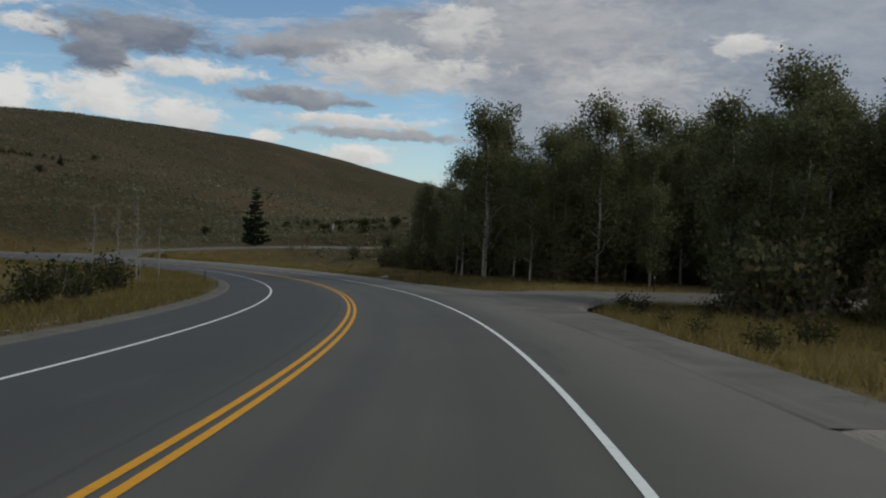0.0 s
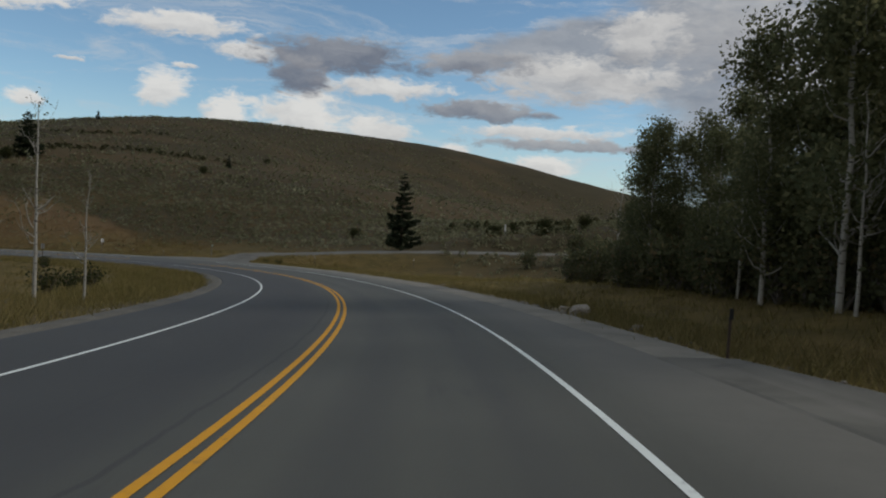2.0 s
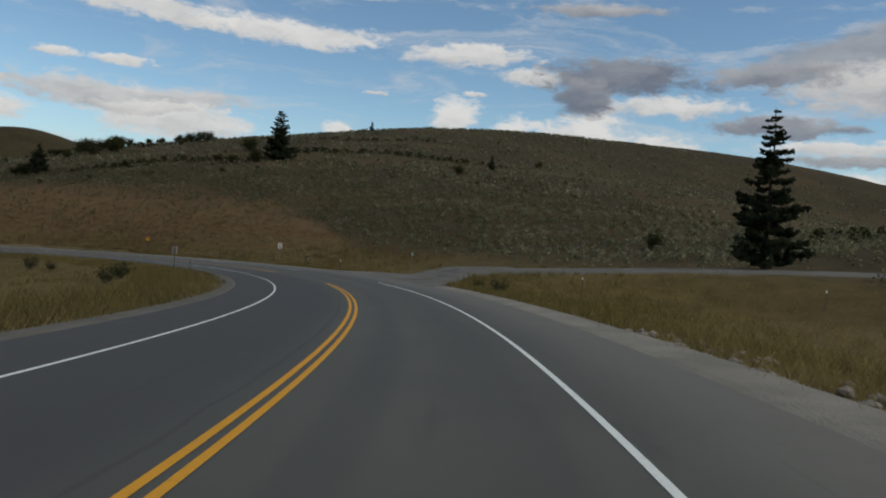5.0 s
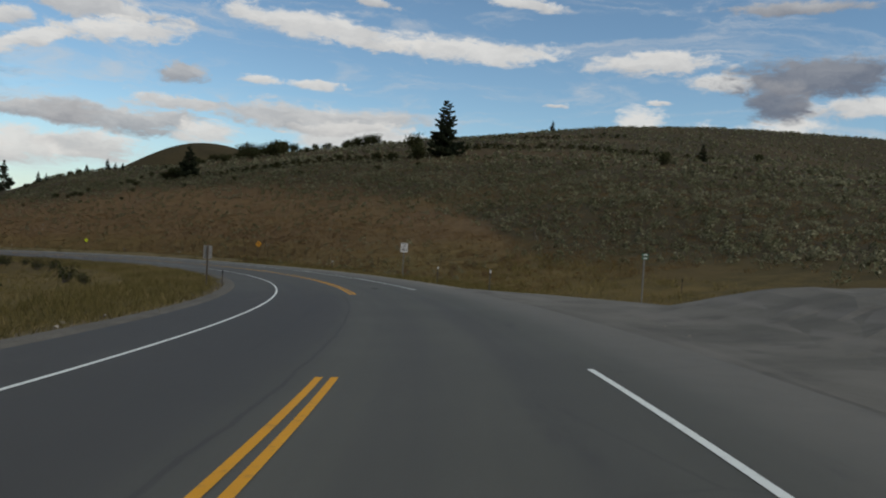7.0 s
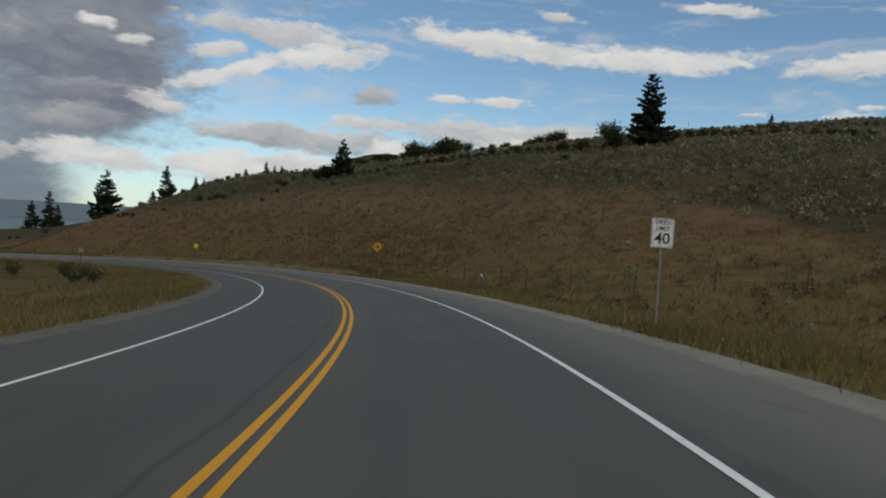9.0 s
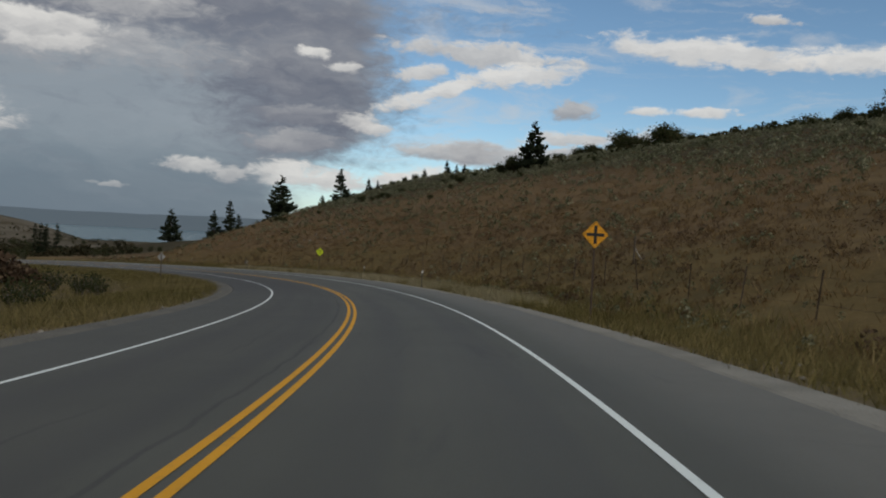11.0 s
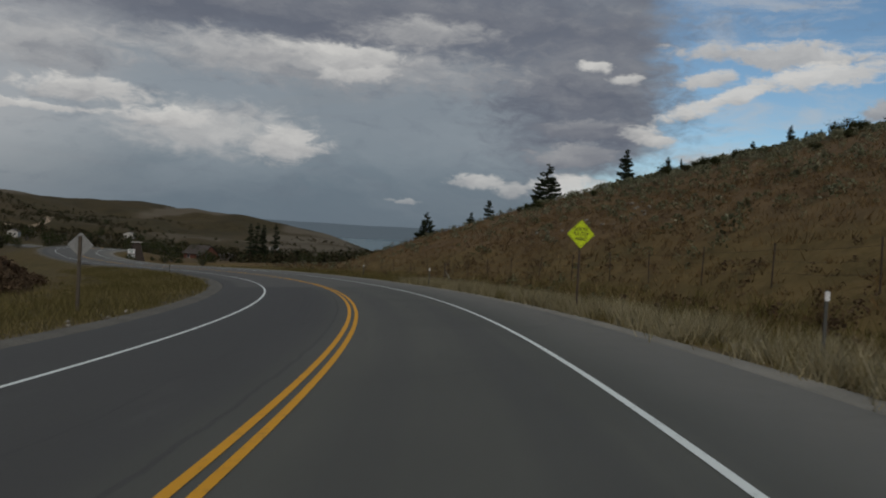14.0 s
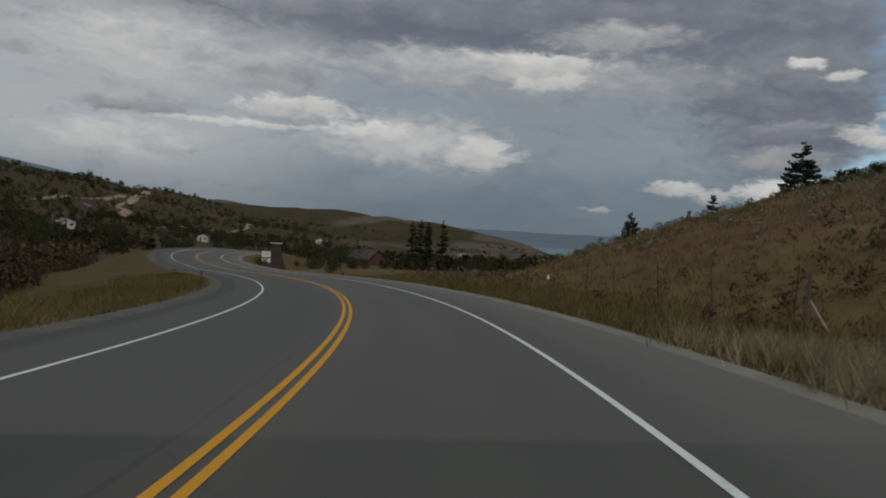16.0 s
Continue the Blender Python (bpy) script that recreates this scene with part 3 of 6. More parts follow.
def bark_look(tools):
    node, link, calc, step, mix, noise_at, combine = tools
    co = node("ShaderNodeTexCoord").outputs["Object"]
    flat = node("ShaderNodeMapping")
    link(co, flat.inputs[0])
    flat.inputs["Scale"].default_value = (1.5, 1.5, 5.0)
    marks = noise_at(flat.outputs[0], 2.2, 4.0, 0.6)
    c = mix(noise_at(co, 1.0, 3.0), (0.28, 0.27, 0.235), (0.44, 0.425, 0.375))
    return mix(step(0.56, 0.66, marks), c, (0.045, 0.04, 0.034)), marks, 0.4


M_ROAD = material("asphalt", asphalt_look, 0.74, 0, 0.35)
M_WHITE = material("white_road_paint", paint_look((0.72, 0.78, 0.74), (0.84, 0.88, 0.84)), 0.7)
M_YELLOW = material("yellow_road_paint", paint_look((0.66, 0.31, 0.010), (0.76, 0.37, 0.015)), 0.7)
M_GRAVEL = material("gravel", gravel_look, 0.95, 0, 0.2)
M_GRIT = two_tone("dark_roadside_grit", (0.075, 0.072, 0.062), (0.150, 0.140, 0.115), 0.9, 0.95, fine=18.0)
def apron_look(tools):
    node, link, calc, step, mix, noise_at, combine = tools
    pos = position(tools)
    c = mix(step(0.3, 0.7, noise_at(pos, 0.22, 4.0, 0.6, 1.0)), (0.112, 0.112, 0.095), (0.192, 0.187, 0.160))
    c = mix(calc("MULTIPLY", step(0.5, 0.7, noise_at(pos, 0.8, 4.0, 0.6)), 0.6), c, (0.065, 0.063, 0.06))
    uv = node("ShaderNodeUVMap").outputs[0]
    split = node("ShaderNodeSeparateXYZ")
    link(uv, split.inputs[0])
    dust = noise_at(combine(calc("MULTIPLY", split.outputs[0], 0.9), calc("MULTIPLY", split.outputs[1], 0.07), 0.0), 1.0, 5.0, 0.6)
    c = mix(calc("MULTIPLY", step(0.48, 0.66, dust), 0.7), c, (0.235, 0.225, 0.20))
    grain = noise_at(pos, 40.0, 2.0, 0.7)
    return mix(0.3, c, mix(grain, (0.05, 0.048, 0.045), (0.22, 0.21, 0.19))), grain, 0.35


M_APRON = material("dusty_worn_asphalt", apron_look, 0.92, 0, 0.2)
M_GROUND = material("grass_and_sage_ground", ground_look, 0.95, 0, 0.1)
M_WATER = material("lake_water", water_look, 0.25, 0, 0.4)
M_BARK = material("aspen_bark", bark_look, 0.85)
M_DARKBARK = two_tone("conifer_bark", (0.055, 0.040, 0.028), (0.10, 0.075, 0.052), 3.0)
M_TWIG = two_tone("grey_twigs", (0.10, 0.088, 0.075), (0.19, 0.172, 0.15), 3.0)
M_ASPEN = leafy("aspen_leaves", (0.098, 0.110, 0.056), (0.190, 0.202, 0.106), (0.268, 0.258, 0.134))
M_NEEDLE = leafy("conifer_needles", (0.026, 0.036, 0.024), (0.066, 0.082, 0.048), (0.098, 0.108, 0.058))
M_SHRUB = leafy("shrub_leaves", (0.032, 0.042, 0.018), (0.078, 0.086, 0.038), (0.125, 0.092, 0.044))
M_UNDER = leafy("understory_leaves", (0.075, 0.085, 0.046), (0.150, 0.158, 0.084), (0.215, 0.165, 0.090))
M_SAGE = leafy("sagebrush_leaves", (0.130, 0.140, 0.072), (0.330, 0.330, 0.200), (0.540, 0.520, 0.360))
M_GRASS = leafy("roadside_grass", (0.165, 0.146, 0.050), (0.325, 0.262, 0.100), (0.500, 0.390, 0.190))
M_STRAW = leafy("straw", (0.400, 0.335, 0.185), (0.600, 0.515, 0.310), (0.700, 0.610, 0.400))
M_DRY = leafy("dry_grass", (0.160, 0.098, 0.044), (0.310, 0.205, 0.092), (0.420, 0.300, 0.150))
M_STONE = two_tone("pale_stone", (0.20, 0.18, 0.15), (0.34, 0.31, 0.26), 4.0, per_island=0.4)
M_STEEL = two_tone("galvanised_steel", (0.16, 0.165, 0.165), (0.24, 0.245, 0.245), 12.0, 0.6, metallic=0.3)
M_RUST = two_tone("rusty_post_steel", (0.045, 0.032, 0.025), (0.085, 0.06, 0.045), 14.0, 0.8)
M_WOOD = two_tone("weathered_wood", (0.060, 0.048, 0.036), (0.115, 0.095, 0.072), 6.0)
M_POST = two_tone("dull_green_post_steel", (0.06, 0.062, 0.055), (0.10, 0.10, 0.09), 9.0, 0.7)
M_SIGNWHITE = two_tone("white_sign_sheet", (0.62, 0.63, 0.63), (0.72, 0.72, 0.71), 2.0, 0.55, bump=0.02)
M_SIGNBLACK = two_tone("black_sign_ink", (0.012, 0.012, 0.012), (0.02, 0.02, 0.02), 5.0, 0.6, bump=0.0)
M_SIGNORANGE = two_tone("amber_sign_sheet", (0.62, 0.27, 0.010), (0.72, 0.33, 0.015), 2.0, 0.55, bump=0.02)
M_SIGNLIME = two_tone("lime_sign_sheet", (0.52, 0.66, 0.012), (0.60, 0.74, 0.02), 2.0, 0.55, bump=0.02)
M_SIGNGREEN = two_tone("green_sign_sheet", (0.010, 0.085, 0.055), (0.016, 0.11, 0.07), 2.0, 0.55, bump=0.02)
M_SIGNBACK = two_tone("bare_aluminium_sign_back", (0.24, 0.245, 0.24), (0.32, 0.32, 0.31), 3.0, 0.6, metallic=0.3)


# ---- mesh helpers ----
def mesh_object(name, verts, faces, mat, parent=None, label=""):
    me = bpy.data.meshes.new(name)
    me.from_pydata([tuple(v) for v in verts] if not isinstance(verts, np.ndarray) else verts.tolist(), [], faces if isinstance(faces, list) else faces.tolist())
    me.materials.append(mat)
    ob = new(name, me)
    if parent:
        ob.parent = parent
    if label:
        ob["label"] = label
    return ob


def part(name, bm, mat, parent=None, label="", smooth_shade=False):
    """Links a bmesh as one mesh object, under a thing or a part."""
    me = bpy.data.meshes.new(name)
    if smooth_shade:
        for f in bm.faces:
            f.smooth = True
    bm.to_mesh(me)
    bm.free()
    me.materials.append(mat)
    ob = new(name, me)
    if parent:
        ob.parent = parent
    if label:
        ob["label"] = label
    return ob


def empty(name, x, y, z, turn=0.0):
    ob = new(name)
    ob.matrix_world = pose(x, y, z, 0, 0, turn)
    ob.empty_display_size = 0.2
    return ob


def block(bm, sx, sy, sz, m=Matrix(), bevel=0.0):
    made = bmesh.ops.create_cube(bm, size=1.0, matrix=m @ Matrix.Diagonal((sx, sy, sz, 1)))
    if bevel:
        edges = list({e for v in made["verts"] for e in v.link_edges})
        bmesh.ops.bevel(bm, geom=edges, offset=bevel, segments=2, affect="EDGES", profile=0.6)


def box(sx, sy, sz, m=Matrix(), bevel=0.0):
    bm = bmesh.new()
    block(bm, sx, sy, sz, m, bevel)
    return bm


def rod(bm, a, b, r0, r1, sides=7):
    """A tapered round bar from a to b."""
    a, b = Vector(a), Vector(b)
    m = Matrix.Translation((a + b) / 2) @ (b - a).to_track_quat("Z", "Y").to_matrix().to_4x4()
    bmesh.ops.create_cone(bm, cap_ends=True, segments=sides, radius1=r0, radius2=r1, depth=(b - a).length, matrix=m)


def tube_arrays(points, radii, sides):
    """Verts and quads of a bent, tapered tube."""
    p = np.array(points, float)
    t = np.gradient(p, axis=0)
    t /= np.linalg.norm(t, axis=1)[:, None] + 1e-9
    ref = np.where(np.abs(t[:, 2:3]) > 0.9, [[1.0, 0, 0]], [[0, 0, 1.0]])
    u = np.cross(t, ref)
    u /= np.linalg.norm(u, axis=1)[:, None] + 1e-9
    v = np.cross(t, u)
    ang = np.linspace(0, 2 * np.pi, sides, endpoint=False)
    ring = p[:, None] + np.array(radii)[:, None, None] * (np.cos(ang)[None, :, None] * u[:, None] + np.sin(ang)[None, :, None] * v[:, None])
    n = len(p)
    i, j = np.meshgrid(np.arange(n - 1), np.arange(sides), indexing="ij")
    k = (j + 1) % sides
    faces = np.stack([i * sides + j, i * sides + k, (i + 1) * sides + k, (i + 1) * sides + j], -1).reshape(-1, 4)
    return ring.reshape(-1, 3), faces


def joined(pieces):
    """Several (verts, faces) of equal face size in one."""
    vs, fs, n = [], [], 0
    for v, f in pieces:
        vs.append(v)
        fs.append(np.asarray(f) + n)
        n += len(v)
    return np.concatenate(vs), np.concatenate(fs)


def blades(rng, places, height, width, lean, count, thin):
    """Pointed blades standing at many places: verts and triangles, each blade its own island."""
    n = len(places) * count
    base = np.repeat(places, count, 0) + np.c_[rng.normal(0, 1, (n, 2)), np.zeros(n)] * np.repeat(width, count)[:, None] * 1.2
    h = np.repeat(height, count) * rng.uniform(0.55, 1.15, n)
    a = rng.uniform(0, 2 * np.pi, n)
    side = np.c_[np.cos(a), np.sin(a), np.zeros(n)] * (thin * rng.uniform(0.6, 1.3, n))[:, None]
    b = rng.uniform(0, 2 * np.pi, n)
    off = np.c_[np.cos(b) * lean, np.sin(b) * lean, np.ones(n)] * h[:, None]
    v = np.stack([base - side, base + side, base + off], 1).reshape(-1, 3)
    return v, np.arange(3 * n).reshape(-1, 3)


def leaf_quads(rng, centres, size, flat=0.5):
    """Small leaf-shaped quads, each turned its own way."""
    n = len(centres)
    u = rng.normal(0, 1, (n, 3))
    u /= np.linalg.norm(u, axis=1)[:, None]
    w = rng.normal(0, 1, (n, 3))
    w[:, 2] *= flat
    v = np.cross(u, w)
    v /= np.linalg.norm(v, axis=1)[:, None] + 1e-9
    s = (size * rng.uniform(0.6, 1.3, n))[:, None]
    quad = np.stack([centres - u * s, centres + v * s * 0.55, centres + u * s, centres - v * s * 0.55], 1)
    return quad.reshape(-1, 3), np.arange(4 * n).reshape(-1, 4)


def soft_normals(ob, up):
    """Turns the shading normals of thin foliage towards the given way, as a mass of it reflects."""
    me = ob.data
    for p in me.polygons:
        p.use_smooth = True
    me.normals_split_custom_set_from_vertices((up / (np.linalg.norm(up, axis=1)[:, None] + 1e-9)).tolist())


# ---- ground: one sheet out to the horizon ----
def outer_edge(s):
    """Where the gravel of the outer shoulder ends."""
    return np.interp(s, [-110, 55, 70, 90, 105, 150, 190, 225, 260, 330, 360, 700], [7.4, 7.4, 7.7, 7.9, 7.5, 7.2, 6.8, 6.8, 6.6, 6.4, 6.6, 6.9])


def make_ground():
    phi = np.radians(np.r_[np.arange(-40, 152, 0.4), np.arange(152, 236, 0.55), np.arange(236, 320, 2.0)])
    r = np.r_[[2.0], np.arange(12, 120, 12), np.arange(120, 160, 4), np.arange(160, 171, 1.5), np.arange(171, 200, 0.75), np.arange(200, 240, 1.6),
              np.arange(240, 330, 4), np.arange(330, 700, 11), np.arange(700, 1500, 18), np.geomspace(1500, 4900, 26)]
    pp, rr = np.meshgrid(phi, r, indexing="ij")
    x, y = (CX + rr * np.cos(pp)).ravel(), (CY + rr * np.sin(pp)).ravel()
    z = ground_z(x, y)
    n, m = len(phi), len(r)
    i, j = np.meshgrid(np.arange(n), np.arange(m - 1), indexing="ij")
    k = (i + 1) % n
    faces = np.stack([i * m + j, i * m + j + 1, k * m + j + 1, k * m + j], -1).reshape(-1, 4)
    hub = len(x)
    verts = np.c_[x, y, z]
    verts = np.r_[verts, [[CX, CY, float(ground_z(CX, CY)[0])]]]
    tri = [[int(a * m), int(((a + 1) % n) * m), hub] for a in range(n)]
    ob = mesh_object("ground", verts, faces.tolist() + tri, M_GROUND)
    for f in ob.data.polygons:
        f.use_smooth = True
    dry, lush, dirt = cover_at(verts[:, 0], verts[:, 1])
    layer = ob.data.color_attributes.new("cover", "FLOAT_COLOR", "POINT")
    layer.data.foreach_set("color", np.c_[dry, lush, dirt, np.ones(len(dry))].astype(np.float32).ravel())
    return tagged(ob, "dry grass and sagebrush hillside above a roadside verge", "ground", kind="structure")


def cover_at(x, y):
    """How far the ground is dry brown slope, green-yellow verge, bare earth."""
    s, d, _ = nearest(x, y)
    phi = np.degrees(np.arctan2(y - CY, x - CX))
    edge = 50 + d * 0.72 + 1.4 * rough(x, y, 14, 31)
    dry = smooth(edge - 1, edge + 1, np.where(phi < -60, 0, phi)) * (1 - smooth(38, 62, d + 10 * rough(x, y, 20, 32))) * (d > 0)
    dry = np.maximum(dry, 0.8 * smooth(150, 300, s) * smooth(9, 30, -d) * (1 - 0.8 * smooth(180, 330, np.hypot(x - EX, y - EY))))
    dry = np.maximum(dry, 0.30 * smooth(0.1, 0.5, rough(x, y, 60, 34)) * (d > 60))
    lush = (1 - smooth(14, np.where(s > 190, np.interp(s, [190, 200, 225, 250], [46, 40, 34, 20]), 46), d + 4 * rough(x, y, 8, 33))) * (d > 0) + (1 - smooth(24, 60, -d + 6 * rough(x, y, 12, 35))) * (d <= 0)
    lush = np.maximum(lush, 0.50 * smooth(-0.1, 0.35, rough(x, y, 22, 41)) * smooth(225, 250, s) * smooth(345, 300, s) * (d > 8) * smooth(75, 45, d))
    lush = lush * (1 - 0.40 * smooth(225, 255, s) * smooth(9.5, 12.5, d))
    lush = lush * (1 - 0.5 * smooth(235, 275, s) * (d < 0))
    lush = lush * (1 - smooth(120, 400, np.hypot(x - EX, y - EY)) * (d <= 0))
    wide = np.where(d > 0, outer_edge(s), 6.6)
    dirt = 1 - smooth(wide - 0.6, wide + 1.0, np.abs(d) + 0.7 * rough(x, y, 3, 36))
    far = np.hypot(x - EX, y - EY)
    dirt = np.maximum(dirt, 0.85 * smooth(0.42, 0.5, rough(x * 0.35 + y * 0.2, y, 130, 37)) * smooth(350, 600, far) * (np.abs(d) > 60) * (x < -450))
    az = np.degrees(np.arctan2(-(x - EX), y - EY)) % 360
    wild = smooth(260, 420, far) * (x < -330) * (y < 330)
    band = rough(x * 0.45 + y * 0.25, y * 1.2 - x * 0.1, 110, 39)
    dry = np.maximum(dry, wild * (1 - 0.65 * smooth(850, 1150, far)) * (0.12 + 0.50 * smooth(-0.1, 0.4, band)) * (1 - smooth(0.25, 0.5, rough(x, y, 60, 40))))
    out = smooth(120, 170, far) * (x < -300) * (y < 200)
    dry, lush = dry * (1 - 0.55 * out), lush * (1 - 0.7 * out)
    meadow = smooth(95, 98, az) * smooth(118, 112, az) * smooth(330, 420, far) * smooth(1300, 1000, far)
    dirt = np.maximum(dirt, 0.7 * meadow * smooth(-0.15, 0.25, rough(x * 0.5 + y * 0.1, y * 1.6, 90, 38)))
    return dry, np.clip(lush, 0, 1), dirt


make_ground()


def strip(name, s0, s1, d0, d1, mat, lift, columns=1, step_m=1.0, wobble=0.0, seed=0, sink=(0.0, 0.0)):
    """A ribbon along the road between two offsets from the centre line (numbers, or functions of s)."""
    s = np.arange(s0, s1 + 0.01, step_m)
    u = np.linspace(0, 1, columns + 1)
    a = (d0(s) if callable(d0) else d0 + 0 * s)[:, None]
    b = (d1(s) if callable(d1) else d1 + 0 * s)[:, None]
    dd = a + (b - a) * u[None, :]
    if wobble:
        dd[:, -1] += wobble * 0.7 * rough(s, 0 * s, 1.6, seed) + wobble * 0.8 * rough(s, 0 * s, 9.0, seed + 9)
    x, y, z = at_road(s[:, None] + 0 * dd, dd)
    n, m = len(s), columns + 1
    drop = np.zeros_like(dd)
    drop[:, 0], drop[:, -1] = -sink[0], -sink[1]
    verts = np.stack([x, y, z + lift + drop], -1).reshape(-1, 3)
    i, j = np.meshgrid(np.arange(n - 1), np.arange(m - 1), indexing="ij")
    faces = np.stack([i * m + j, i * m + j + 1, (i + 1) * m + j + 1, (i + 1) * m + j], -1).reshape(-1, 4)
    if dd[0, -1] < dd[0, 0]:
        faces = faces[:, ::-1]
    ob = mesh_object(name, verts, faces, mat)
    uv = ob.data.uv_layers.new(name="UVMap")
    idx = np.empty(len(ob.data.loops), np.int32)
    ob.data.loops.foreach_get("vertex_index", idx)
    flat = np.stack([dd, s[:, None] + 0 * dd], -1).reshape(-1, 2)
    uv.data.foreach_set("uv", flat[idx].astype(np.float32).ravel())
    return ob


ROAD_START, ROAD_END = -110.0, 700.0
tagged(strip("road", ROAD_START, ROAD_END, -6.05, 6.35, M_ROAD, 0.0, 30, sink=(0.15, 0.15)), "weathered grey asphalt two-lane road round a long bend", "road", kind="structure")
for name, s0, s1 in (("shoulder_outer_1", ROAD_START, 4.0), ("shoulder_outer_2", 48.5, 148.0), ("shoulder_outer_3", 178.5, ROAD_END)):
    tagged(strip(name, s0, s1, 5.85, outer_edge, M_GRAVEL, 0.012, 5, 0.4, 0.55, 41, (0.04, 0.13)), "pale gravel shoulder along the road's outer edge", "shoulder", kind="structure")
tagged(strip("shoulder_inner", ROAD_START, ROAD_END, -5.7, -6.6, M_GRIT, 0.012, 4, 0.4, 0.45, 43, (0.04, 0.13)), "grey grit shoulder along the road's inner edge", "shoulder", kind="structure")
LINE_FAR = 600.0
for name, s0, s1, d in (("yellow_line_1", ROAD_START, 150.0, -0.08), ("yellow_line_2", ROAD_START, 150.0, 0.12), ("yellow_line_3", 176.0, LINE_FAR, -0.08), ("yellow_line_4", 176.0, LINE_FAR, 0.12)):
    tagged(strip(name, s0, s1, d - 0.05, d + 0.05, M_YELLOW, 0.006, 1, 0.5), "worn yellow no-passing line on the asphalt", "road marking", kind="structure")
for name, s0, s1, d in (("white_line_1", ROAD_START, 151.0, 3.6), ("white_line_2", 180.8, ROAD_END, 3.6), ("white_line_3", ROAD_START, ROAD_END, -3.45)):
    tagged(strip(name, s0, s1, d - 0.047, d + 0.047, M_WHITE, 0.006, 1, 0.5), "worn white edge line on the asphalt", "road marking", kind="structure")


APRON_1 = ([145, 148, 150, 152.5, 155, 158, 162, 166, 170, 174, 178, 182], [7.0, 7.2, 8.2, 10.5, 13.0, 16.0, 16.2, 14.6, 12.0, 9.6, 8.0, 6.9])
APRON_2 = ([3, 12, 24, 28, 31, 34, 37, 38.5, 40.5, 45, 50], [7.3, 7.6, 8.6, 10.3, 12.0, 13.5, 13.5, 11.5, 8.8, 8.0, 7.4])


def mouth(knots):
    """Outer edge of a junction's apron."""
    return lambda s: np.interp(s, *knots)


def make_side_road(name, axis, half, label, apron, knots, mat):
    """A gravelled road that leaves the main one through a flared apron."""
    t = np.gradient(axis[:, :2], axis=0)
    t /= np.linalg.norm(t, axis=1)[:, None]
    right = np.c_[t[:, 1], -t[:, 0]]
    u = np.linspace(-1, 1, 13)
    x = axis[:, 0, None] + right[:, 0, None] * half * u
    y = axis[:, 1, None] + right[:, 1, None] * half * u
    edge = (np.abs(u) > 0.95)[None, :] * 1.0
    x = x + edge * 0.6 * rough(x, y, 2.5, 51)
    y = y + edge * 0.6 * rough(x, y, 2.5, 52)
    s, d, zr = nearest(x.ravel(), y.ravel())
    w = 1 - smooth(6.5, 9, d)
    z = (ground_z(x.ravel(), y.ravel()) + 0.075) * (1 - w) + (zr + 0.018) * w - 0.12 * np.repeat(edge, len(axis), 0).ravel()
    z = np.where(d < 6.6, zr - 0.08, z)
    keep = d.reshape(x.shape) > 4.5
    faces = []
    for i in range(len(axis) - 1):
        for j in range(12):
            if keep[i:i + 2, j:j + 2].all():
                a = i * 13 + j
                faces.append((a, a + 13, a + 14, a + 1))
    tagged(mesh_object(name, np.c_[x.ravel(), y.ravel(), z], faces, mat), label, "side road", kind="structure")
    fan = strip(apron, knots[0][0], knots[0][-1], 5.8, mouth(knots), M_APRON, 0.016, 14, 0.5, 0.3, 47, (0.03, 0.16))
    co = np.empty(3 * len(fan.data.vertices))
    fan.data.vertices.foreach_get("co", co)
    co = co.reshape(-1, 3)
    co[:, 2] = np.maximum(co[:, 2], ground_z(co[:, 0], co[:, 1]) + np.where(nearest(co[:, 0], co[:, 1])[1] > 7.6, 0.09, -1.0))
    fan.data.vertices.foreach_set("co", co.ravel())
    tagged(fan, "pale worn asphalt apron dusted with gravel", "junction", kind="structure")


make_side_road("side_road_1", *SIDE_ROADS[0], "worn pale asphalt side road at the junction", "apron_1", APRON_1, M_APRON)
make_side_road("side_road_2", *SIDE_ROADS[1], "pale gravel track leaving the road beside the grove", "apron_2", APRON_2, M_APRON)


# ---- lake and far shore ----
def make_lake():
    a = np.linspace(radians(60), radians(140), 40)
    r = np.geomspace(1500, 4900, 14)
    x, y = EX - r[:, None] * np.sin(a), EY + r[:, None] * np.cos(a)
    verts = np.stack([x, y, np.full_like(x, -86.0)], -1).reshape(-1, 3)
    n, m = len(r), len(a)
    i, j = np.meshgrid(np.arange(n - 1), np.arange(m - 1), indexing="ij")
    faces = np.stack([i * m + j, (i + 1) * m + j, (i + 1) * m + j + 1, i * m + j + 1], -1).reshape(-1, 4)
    return tagged(mesh_object("water", verts, faces, M_WATER), "grey-blue lake under rain cloud", "lake", kind="structure")


make_lake()


# the air's haze is put into the mountains' own pale blue-grey colour
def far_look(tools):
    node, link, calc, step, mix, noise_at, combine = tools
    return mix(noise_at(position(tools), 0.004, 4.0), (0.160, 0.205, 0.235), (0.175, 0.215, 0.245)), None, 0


M_FAR = material("haze_coloured_mountain", far_look, 1.0, 0, 0.0)


MOUNTAIN_AT, MOUNTAIN = [55, 124, 128, 130, 131.5, 134, 137, 150], [0, 0, 60, 130, 180, 218, 262, 300]


